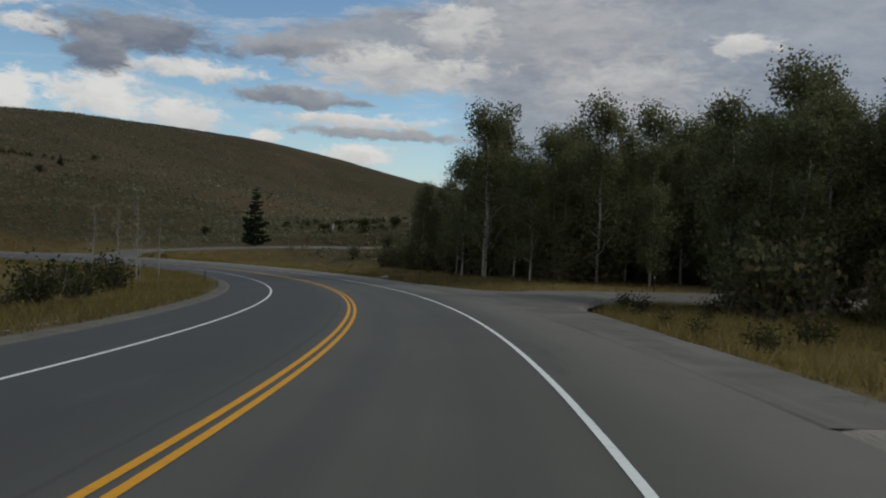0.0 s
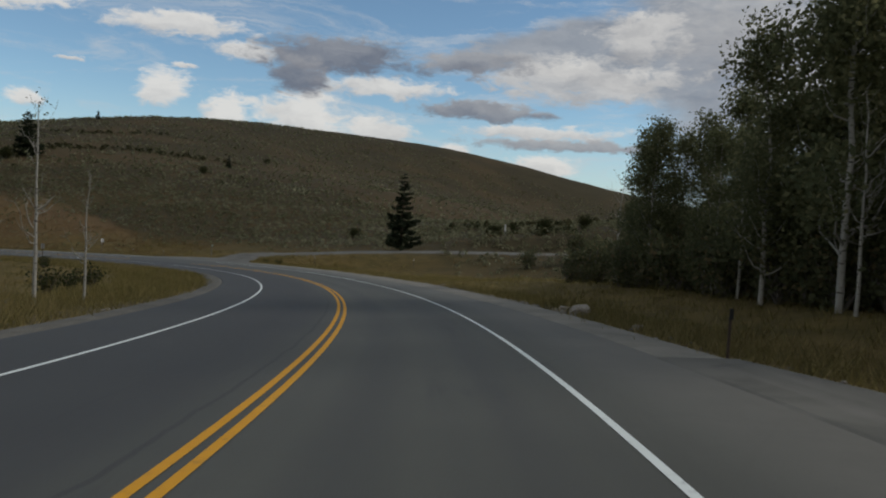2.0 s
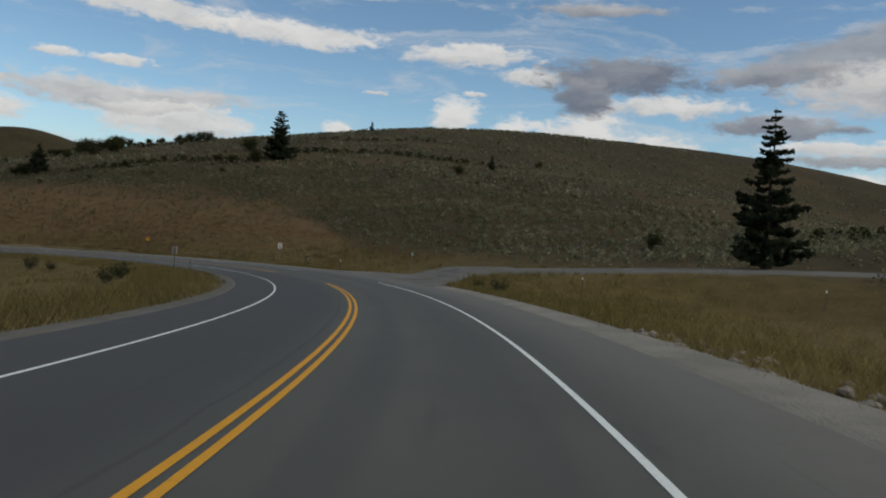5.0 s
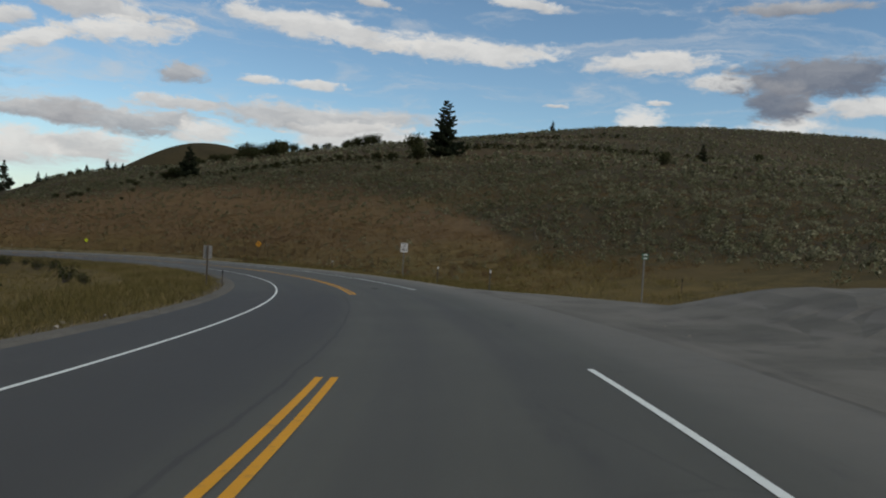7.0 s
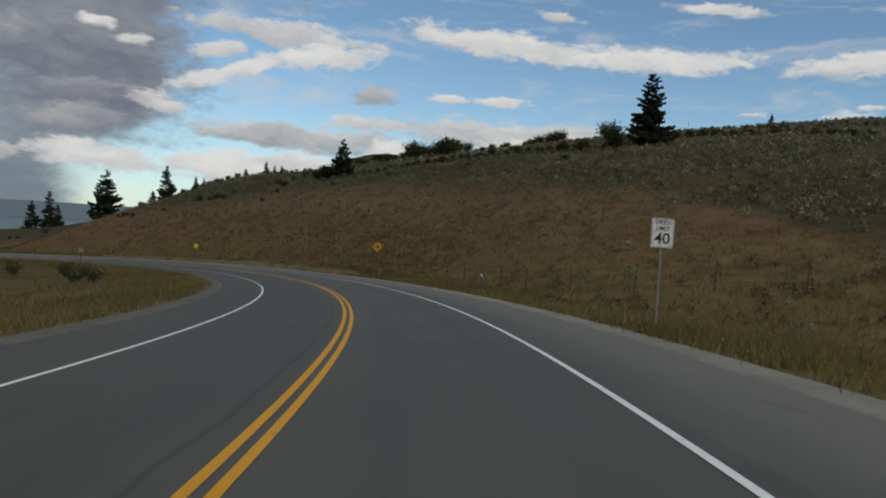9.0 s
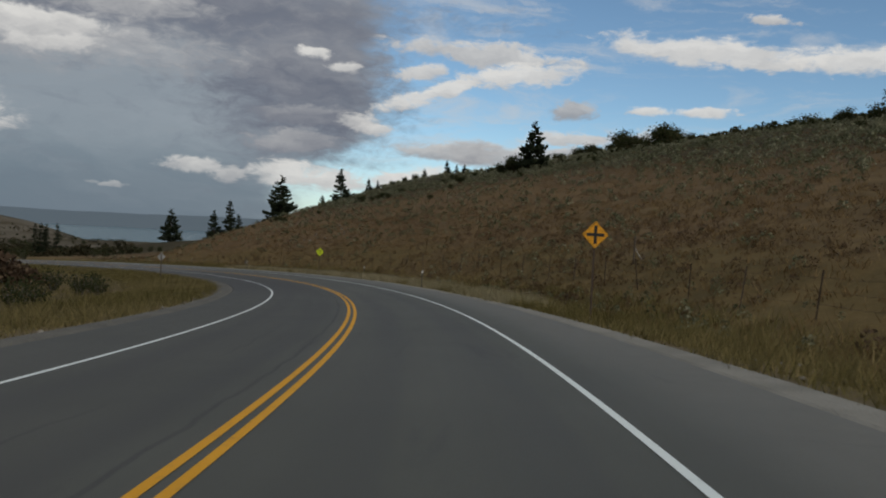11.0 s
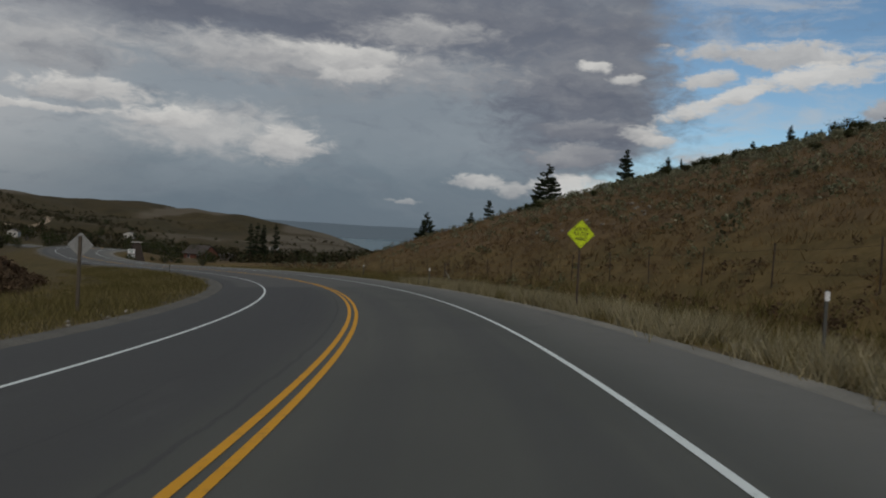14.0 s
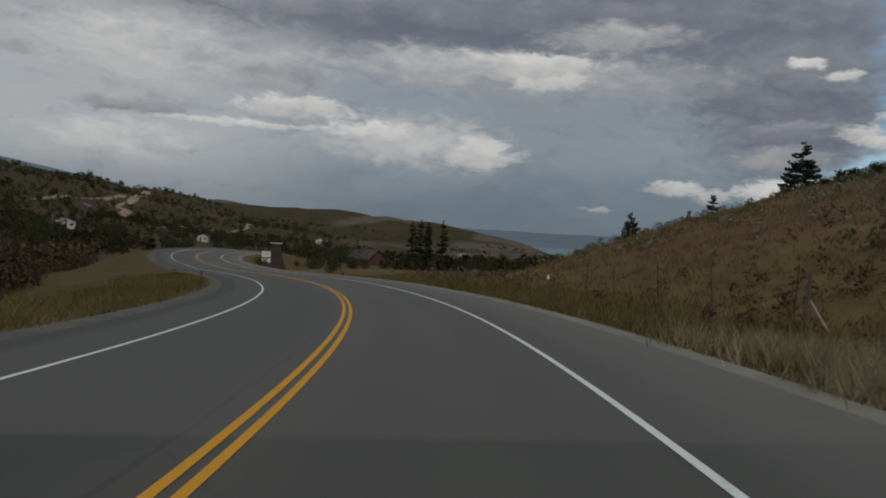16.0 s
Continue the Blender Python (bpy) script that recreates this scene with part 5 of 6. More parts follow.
def road_signs():
    x, y = -101.6, 174.7
    root, h = stand("speed_limit_sign", x, y, -10.25, heading_at(x, y), "white speed limit sign with black letters on a steel post")
    sign_post(root, h + 0.36)
    face = part("plate", plate(0.61, 0.762, h), M_SIGNWHITE, root)
    part("border", rim(0.61, 0.762, h, 0.018, 0.012, False, -0.0395), M_SIGNBLACK, face, "black border")
    write(face, "SPEED", 0.155, 0, h + 0.27, M_SIGNBLACK, -0.0395)
    write(face, "LIMIT", 0.155, 0, h + 0.11, M_SIGNBLACK, -0.0395)
    write(face, "40", 0.40, 0, h - 0.155, M_SIGNBLACK, -0.0395, 1.05)
    bolts(root, (h + 0.2, h - 0.33))

    x, y = -149.8, 190.0
    root, h = stand("crossroad_sign", x, y, -12.57, heading_at(x, y), "amber diamond warning sign with a black cross on a post")
    sign_post(root, h + 0.3, mat=M_RUST)
    face = part("plate", plate(0.66, 0.66, h, True), M_SIGNORANGE, root)
    part("border", rim(0.66, 0.66, h, 0.016, 0.012, True, -0.0395), M_SIGNBLACK, face, "black border")
    bm = bmesh.new()
    block(bm, 0.11, 0.002, 0.62, Matrix.Translation((0, -0.0395, h)))
    block(bm, 0.255, 0.002, 0.11, Matrix.Translation((0.1825, -0.0395, h)))
    block(bm, 0.255, 0.002, 0.11, Matrix.Translation((-0.1825, -0.0395, h)))
    part("cross", bm, M_SIGNBLACK, face, "black cross")
    bolts(root, (h + 0.36, h - 0.36))

    x, y = -212.8, 189.4
    root, h = stand("school_bus_sign", x, y, -15.76, heading_at(x, y) + 6, "lime diamond school bus warning sign on a rusty steel post")
    sign_post(root, h + 0.3, mat=M_RUST)
    face = part("plate", plate(0.66, 0.66, h, True), M_SIGNLIME, root)
    part("border", rim(0.66, 0.66, h, 0.016, 0.010, True, -0.0395), M_SIGNBLACK, face, "black border")
    write(face, "SCHOOL", 0.160, 0, h + 0.15, M_SIGNBLACK, -0.0395, 0.72)
    write(face, "BUS STOP", 0.160, 0, h, M_SIGNBLACK, -0.0395, 0.72)
    write(face, "AHEAD", 0.160, 0, h - 0.15, M_SIGNBLACK, -0.0395, 0.72)
    bolts(root, (h + 0.36, h - 0.36))

    x, y = -213.0, 173.1
    root, h = stand("diamond_sign", x, y, -17.0, heading_at(x, y) + 180, "diamond road sign seen from its bare metal back")
    sign_post(root, h + 0.3, True)
    part("plate", plate(0.6, 0.6, h, True), M_SIGNBACK, root)

    x, y = -99.4, 156.3
    root, h = stand("twin_plate_sign", x, y, -10.75, heading_at(x, y) + 180, "two narrow bare metal sign backs side by side on one post")
    sign_post(root, h + 0.4, True)
    for side in (-0.15, 0.15):
        bm = plate(0.24, 0.86, h, radius=0.03)
        bmesh.ops.translate(bm, vec=(side, 0, 0), verts=bm.verts)
        part("plate", bm, M_SIGNBACK, root)
    part("crossbar", box(0.5, 0.03, 0.05, Matrix.Translation((0, -0.015, h)), 0.004), M_STEEL, root)

    x, y = -72.1, 163.3
    root, h = stand("street_name_sign", x, y, -8.95, heading_at(x, y) + 20, "small green street name blades crossed on a thin post")
    sign_post(root, h + 0.12)
    blade = part("blade", plate(0.40, 0.12, h + 0.08, radius=0.02), M_SIGNGREEN, root)
    part("writing", box(0.26, 0.002, 0.045, Matrix.Translation((0, -0.0395, h + 0.08))), M_SIGNWHITE, blade, "white bar of writing")
    lower = part("blade", plate(0.40, 0.12, h - 0.07, radius=0.02), M_SIGNGREEN, root)
    part("writing", box(0.22, 0.002, 0.045, Matrix.Translation((0, -0.0395, h - 0.07))), M_SIGNWHITE, lower, "white bar of writing")

    for k, (x, y) in enumerate(((-415.0, 45.5), (-412.0, 50.0))):
        root, h = stand("far_road_sign", x, y, -28.6, heading_at(x, y) + 180, "road sign at the far bend seen from behind")
        root["group"] = "signs at the far bend"
        sign_post(root, h + 0.4, True)
        part("plate", plate(0.76, 0.9 if k else 0.76, h, diamond=not k), M_SIGNBACK, root)


road_signs()


def delineators():
    """Thin reflector posts along both edges."""
    master = empty("delineator_post", 0, 0, 0)
    tagged(master, "thin steel delineator post with a white reflector", "post", "delineator posts")
    bm = bmesh.new()
    block(bm, 0.05, 0.007, 1.5, Matrix.Translation((0, 0, 0.45)))
    block(bm, 0.007, 0.022, 1.5, Matrix.Translation((0.021, 0.012, 0.45)))
    block(bm, 0.007, 0.022, 1.5, Matrix.Translation((-0.021, 0.012, 0.45)))
    part("post", bm, M_POST, master)
    part("reflector", plate(0.085, 0.16, 1.1, y=-0.012, radius=0.02), M_SIGNWHITE, master, "white reflector")
    first = True
    for x, y in ((-32.5, 147.6), (13.9, 53.1), (-46.3, 145.7), (-67.4, 193.0), (-80.5, 162.3), (-90.0, 167.6), (-125.5, 185.0), (-200.8, 192.1), (-176.9, 191.4), (-258.0, 175.4), (-236.8, 182.9)):
        m = pose(x, y, float(ground_z(x, y)[0]), 0, 0, heading_at(x, y))
        if first:
            master.matrix_world, first = m, False
        else:
            copy_thing(master, m)
    inner = empty("marker_post", 0, 0, 0)
    tagged(inner, "short dark marker post on the inner verge", "post", "marker posts")
    bm = bmesh.new()
    block(bm, 0.045, 0.03, 1.2, Matrix.Translation((0, 0, 0.35)), 0.004)
    part("post", bm, M_RUST, inner)
    part("cap", box(0.075, 0.02, 0.2, Matrix.Translation((0, -0.03, 0.86)), 0.006), M_SIGNBLACK, inner)
    first = True
    for x, y in ((-16.2, 53.5), (-95.7, 155.4), (-1.9, 56.5), (-267.3, 153.9), (-79.1, 179.2)):
        m = pose(x, y, float(ground_z(x, y)[0]), 0, 0, heading_at(x, y))
        if first:
            inner.matrix_world, first = m, False
        else:
            copy_thing(inner, m)


delineators()


M_BRACE = two_tone("bleached_wood", (0.30, 0.28, 0.24), (0.42, 0.40, 0.35), 5.0)


def fence():
    """Steel posts with sagging wires along the foot of the slope."""
    rng = np.random.default_rng(5)
    root = empty("wire_fence", *(float(v) for v in at_road(300.0, 12.8)))
    base = root.matrix_world.inverted()
    tagged(root, "old wire fence on thin rusty steel posts along the slope", "fence")
    tops = []
    me = None
    for s in np.arange(212, 404, 4.3):
        d = 12.6 + 0.5 * math.sin(s * 0.05) + (6 * max(0.0, (228 - s) / 16) if s < 228 else 0)
        x, y, _ = (float(v) for v in at_road(s + rng.uniform(-0.4, 0.4), d))
        z = float(ground_z(x, y)[0])
        h = rng.uniform(1.25, 1.5)
        if me is None:
            bm = bmesh.new()
            block(bm, 0.045, 0.008, 1.9, Matrix.Translation((0, 0, 0.45)))
            block(bm, 0.008, 0.035, 1.9, Matrix.Translation((0, 0.018, 0.45)))
            ob = part("post", bm, M_RUST, root)
            me = ob.data
        else:
            ob = new("post", me)
            ob.parent = root
        tilt = pose(x, y, z - 0.02, rng.normal(0, 3), rng.normal(0, 3), rng.uniform(0, 360))
        ob.matrix_local = base @ tilt
        tops.append((x, y, z, h))
    for f in (0.35, 0.62, 0.9):
        pts = []
        for a, b in zip(tops[:-1], tops[1:]):
            for u in (0, 0.5):
                sag = 0.05 * math.sin(math.pi * u)
                pts.append([a[k] + (b[k] - a[k]) * u for k in range(2)] + [(a[2] + 1.3 * f) * (1 - u) + (b[2] + 1.3 * f) * u - sag])
        v, q = tube_arrays(np.array(pts), np.full(len(pts), 0.004), 4)
        ob = mesh_object("wire", v, q, M_RUST, root)
        ob.matrix_local = base
    for x, y in ((-162.8, 199.0), (-248.2, 183.2), (-111.9, 203.4)):
        root2 = empty("fence_brace", x, y, float(ground_z(x, y)[0]), heading_at(x, y))
        tagged(root2, "pale wooden fence stake with a leaning brace", "fence brace", "fence braces")
        bm = bmesh.new()
        rod(bm, (0, 0, -0.3), (0.03, 0, 1.5), 0.05, 0.045)
        part("stake", bm, M_WOOD, root2)
        bm = bmesh.new()
        rod(bm, (0.7, 0, -0.1), (0.06, 0, 0.85), 0.032, 0.028)
        part("brace", bm, M_BRACE, root2, "pale bare wood")
    # two thin poles on the crest
    for x, y in ((-252, 338), (-120, 330)):
        root3 = empty("crest_pole", x, y, float(ground_z(x, y)[0]))
        tagged(root3, "thin grey pole on the hill's crest", "pole", "crest poles")
        bm = bmesh.new()
        rod(bm, (0, 0, -0.4), (0, 0, 3.2), 0.07, 0.05)
        part("shaft", bm, M_WOOD, root3)
    root4 = empty("white_marker", -26.8, 191.0, float(ground_z(-26.8, 191.0)[0]))
    tagged(root4, "white pipe marker standing in the sagebrush", "marker")
    bm = bmesh.new()
    rod(bm, (0, 0, -0.3), (0, 0, 1.9), 0.12, 0.12, 10)
    part("pipe", bm, M_SIGNWHITE, root4)


fence()


# ---- houses and the old tower in the valley ----
M_SIDING = two_tone("pale_siding", (0.42, 0.40, 0.36), (0.56, 0.54, 0.50), 0.8)
M_LOG = two_tone("red_brown_boards", (0.10, 0.040, 0.028), (0.155, 0.065, 0.045), 1.2)
M_ROOFGREY = two_tone("grey_shingles", (0.16, 0.15, 0.14), (0.26, 0.245, 0.23), 1.5)
M_ROOFBLUE = two_tone("blue_metal_roof", (0.05, 0.16, 0.30), (0.08, 0.21, 0.36), 0.6, 0.5)
M_ROOFDARK = two_tone("dark_shingles", (0.05, 0.042, 0.038), (0.085, 0.072, 0.062), 1.5)
M_PANE = two_tone("dark_window_glass", (0.02, 0.024, 0.03), (0.04, 0.045, 0.05), 0.8, 0.15, bump=0.0, specular=0.6)


def house(name, x, y, turn, w, d, h, pitch, wall, roof, label, sink=0.4):
    z = float(ground_z(x, y)[0])
    root = empty(name, x, y, z, turn)
    tagged(root, label, "house", "houses of the valley")
    rise = d / 2 * pitch
    bm = bmesh.new()
    v = [bm.verts.new(p) for p in ((-w / 2, -d / 2, -sink), (w / 2, -d / 2, -sink), (w / 2, d / 2, -sink), (-w / 2, d / 2, -sink),
                                   (-w / 2, -d / 2, h), (w / 2, -d / 2, h), (w / 2, d / 2, h), (-w / 2, d / 2, h), (-w / 2, 0, h + rise), (w / 2, 0, h + rise))]
    for q in ((0, 1, 5, 4), (2, 3, 7, 6), (1, 2, 6, 9, 5), (3, 0, 4, 8, 7), (3, 2, 1, 0)):
        bm.faces.new([v[k] for k in q])
    body = part("wall", bm, wall, root)
    over = 0.45
    for side in (-1, 1):
        bm = bmesh.new()
        length = math.hypot(d / 2 + over, rise + over * pitch)
        a = math.atan2(rise, d / 2)
        m = Matrix.Translation((0, side * (d / 4 + over / 2), h + rise / 2 - over * pitch / 2 + 0.07)) @ Matrix.Rotation(-side * a, 4, "X")
        block(bm, w + 2 * over, length, 0.12, m, 0.02)
        part("roof", bm, roof, root)
    n = max(2, int(w / 3))
    for k in range(n):
        px = -w / 2 + (k + 0.5) * w / n
        win = part("window", box(1.1, 0.06, 1.1, Matrix.Translation((px, -d / 2 - 0.02, h * 0.58)), 0.01), M_SIDING if wall is M_LOG else M_ROOFGREY, body, "window frame")
        part("pane", box(0.92, 0.02, 0.92, Matrix.Translation((px, -d / 2 - 0.055, h * 0.58))), M_PANE, win)
    part("door", box(0.06, 0.95, 2.05, Matrix.Translation((w / 2 + 0.02, -d / 5, 1.03)), 0.01), M_ROOFDARK, body, "dark door")
    part("window", box(0.06, 1.0, 1.0, Matrix.Translation((w / 2 + 0.02, d / 4, h * 0.58)), 0.01), M_PANE, body, "dark window")
    return root


house("small_house", -511, -80, 60, 9.0, 6.0, 2.7, 0.5, M_SIDING, M_ROOFGREY, "small pale house with a grey gable roof among shrubs")
house("blue_roof_house", -675, -215, 30, 11, 7, 2.6, 0.4, M_LOG, M_ROOFBLUE, "house with a blue metal roof on the wooded slope")
house("white_house", -586, -60, 20, 7, 5, 2.6, 0.5, M_SIDING, M_ROOFDARK, "small white house below the slope")
house("brown_house", -419, 101, 65, 7.5, 6, 2.2, 0.75, M_LOG, M_ROOFDARK, "dark red-brown wooden house with a steep roof", 4.0)
house("low_shed", -418, 109.5, 20, 6, 4, 1.9, 0.25, M_ROOFDARK, M_ROOFDARK, "low dark shed beside the brown house", 2.0)
house("far_house", -850, -121, 15, 14, 8, 3.0, 0.4, M_SIDING, M_ROOFGREY, "pale house far off in the valley")
house("far_house", -1010, -40, 5, 14, 8, 3.0, 0.4, M_SIDING, M_ROOFGREY, "pale house far off in the valley")


M_TOWER = two_tone("old_brown_boards", (0.026, 0.020, 0.017), (0.055, 0.042, 0.034), 1.6)


def tower():
    """An old tapered wooden tower beside the road, with boards of writing before it."""
    x, y = -349.6, 112.9
    root = empty("wooden_tower", x, y, float(ground_z(x, y)[0]), 35)
    tagged(root, "old tapered brown wooden tower with a small cap roof", "tower")
    bm = bmesh.new()
    bmesh.ops.create_cone(bm, cap_ends=True, segments=4, radius1=2.5, radius2=0.85, depth=4.9, matrix=Matrix.Translation((0, 0, 1.95)) @ Matrix.Rotation(radians(45), 4, "Z"))
    part("body", bm, M_TOWER, root)
    part("cap", box(1.9, 1.9, 0.12, Matrix.Translation((0, 0, 4.45)), 0.03), M_SIDING, root, "pale cap")
    part("door", box(0.9, 0.5, 1.7, Matrix.Translation((0, -1.5, 0.8)), 0.02), M_ROOFDARK, root)
    x, y = -343.6, 114.6
    board = empty("notice_board", x, y, float(ground_z(x, y)[0]), heading_at(x, y))
    tagged(board, "two white notice boards stacked on posts by the road", "sign board")
    for px in (-0.6, 0.6):
        part("post", box(0.1, 0.1, 4.1, Matrix.Translation((px, 0, 1.6)), 0.01), M_WOOD, board)
    for z, h in ((2.95, 0.9), (1.95, 0.7)):
        p = part("board", box(1.35, 0.08, h, Matrix.Translation((0, -0.1, z)), 0.015), M_SIGNWHITE, board)
        for k in range(3):
            part("writing", box(1.05 - 0.2 * k, 0.004, 0.09, Matrix.Translation((0, -0.145, z + 0.22 - 0.2 * k))), M_SIGNGREEN, p, "bar of writing")


tower()


def valley_trees():
    rng = np.random.default_rng(23)
    masters = [tagged(shrub("valley_tree", 240 + k, h, w, M_SHRUB, 620, 16), "dark green broad tree in the valley", "tree") for k, (h, w) in enumerate(((4.6, 4.6), (3.4, 3.8)))]
    spots = [(-392, 128, 0.8), (-405, 118, 0.6), (-420, 100, 1.0), (-440, 92, 0.9), (-455, 80, 1.1), (-470, 70, 1.2), (-485, 60, 1.0), (-380, 135, 0.5), (-400, 140, 0.5), (-430, 120, 0.6), (-365, 45, 0.9), (-352, 60, 0.9),
             (-348, 42, 1.1), (-372, 60, 0.8), (-380, 38, 1.2), (-395, 22, 1.2), (-410, 5, 1.3), (-430, -8, 1.2), (-385, 10, 1.2), (-340, 65, 0.9), (-330, 78, 0.8), (-345, 25, 1.3), (-365, -5, 1.4), (-450, 20, 1.0)]
    for _ in range(46):
        s, d = rng.uniform(418, 500), 9 + 62 * rng.random() ** 1.2
        spots.append((*map(float, at_road(s, d)[:2]), rng.uniform(0.18, 0.55)))
    for _ in range(120):
        far, az = rng.uniform(230, 900), radians(rng.uniform(112, 142))
        spots.append((EX - far * math.sin(az), EY + far * math.cos(az), rng.uniform(0.7, 1.5)))
    for _ in range(60):
        far, az = rng.uniform(300, 1100), radians(rng.uniform(97, 114))
        spots.append((EX - far * math.sin(az), EY + far * math.cos(az), rng.uniform(0.4, 1.1)))
    sow(masters, spots, rng, "trees of the valley")


valley_trees()


# ---- worn tracks on the valley's slopes, and its woods ----
M_TRACK = two_tone("bare_tan_earth", (0.24, 0.175, 0.11), (0.34, 0.26, 0.175), 0.05)


def track(name, points, half, label):
    p = arc_line([(x, y, 0) for x, y in points], 12 * len(points))
    t = np.gradient(p[:, :2], axis=0)
    t /= np.linalg.norm(t, axis=1)[:, None] + 1e-9
    side = np.c_[t[:, 1], -t[:, 0]]
    u = np.linspace(-1, 1, 5)
    x = p[:, 0, None] + side[:, 0, None] * half * u
    y = p[:, 1, None] + side[:, 1, None] * half * u
    z = ground_z(x.ravel(), y.ravel()) + 0.5 - 0.9 * np.tile(np.abs(u) > 0.9, len(p))
    n = len(p)
    i, j = np.meshgrid(np.arange(n - 1), np.arange(4), indexing="ij")
    f = np.stack([i * 5 + j, (i + 1) * 5 + j, (i + 1) * 5 + j + 1, i * 5 + j + 1], -1).reshape(-1, 4)
    tagged(mesh_object(name, np.c_[x.ravel(), y.ravel(), z], f, M_TRACK), label, "track", kind="structure")


track("track_1", [(-892, -333), (-840, -300), (-794, -271), (-760, -262), (-750, -249), (-748, -238), (-722, -224), (-711, -202), (-690, -190)], 4.5, "tan earth track winding up the wooded hill")
track("track_2", [(-983, -263), (-900, -222), (-831, -182), (-780, -178), (-735, -176), (-660, -135), (-593, -98)], 3.0, "tan earth track along the foot of the hill")
track("track_3", [(-640, -20), (-684, 6), (-690, 22), (-686, 42), (-660, 70), (-610, 100)], 3.0, "pale farm track across the meadow")
track("track_4", [(-658, -243), (-729, -279), (-763, -277), (-800, -285)], 3.5, "tan cut across the wooded hill")


def scrub(name, rng, x, y, high, each, mat, label, category, leaf=0.2):
    """A mass of low rounded bushes of loose leaves."""
    k = np.repeat(high, each)
    c = np.c_[np.repeat(x, each), np.repeat(y, each), np.repeat(ground_z(x, y), each)]
    m = len(c)
    a, up = rng.uniform(0, 2 * np.pi, m), rng.random(m) ** 0.8
    rr = k * 0.62 * np.sqrt(1.05 - up ** 2) * rng.uniform(0.5, 1.0, m)
    off = np.c_[np.cos(a) * rr, np.sin(a) * rr, up * k]
    qv, qf = leaf_quads(rng, c + off, 1.0, 0.7)
    qv = (qv.reshape(-1, 4, 3) - (c + off)[:, None]) * (k * leaf)[:, None, None] + (c + off)[:, None]
    ob = mesh_object(name, qv.reshape(-1, 3), qf, mat)
    soft_normals(ob, np.repeat(off / k[:, None] + [0, 0, 0.45], 4, 0))
    tagged(ob, label, category, kind="stuff")


M_WOODS = leafy("scrub_oak_leaves", (0.046, 0.046, 0.026), (0.098, 0.094, 0.050), (0.150, 0.112, 0.064))
M_BROWN = leafy("brown_thicket_twigs", (0.105, 0.068, 0.045), (0.200, 0.136, 0.086), (0.310, 0.225, 0.140))


M_DEAD = leafy("dark_dead_twigs", (0.105, 0.068, 0.040), (0.205, 0.138, 0.080), (0.330, 0.240, 0.145))


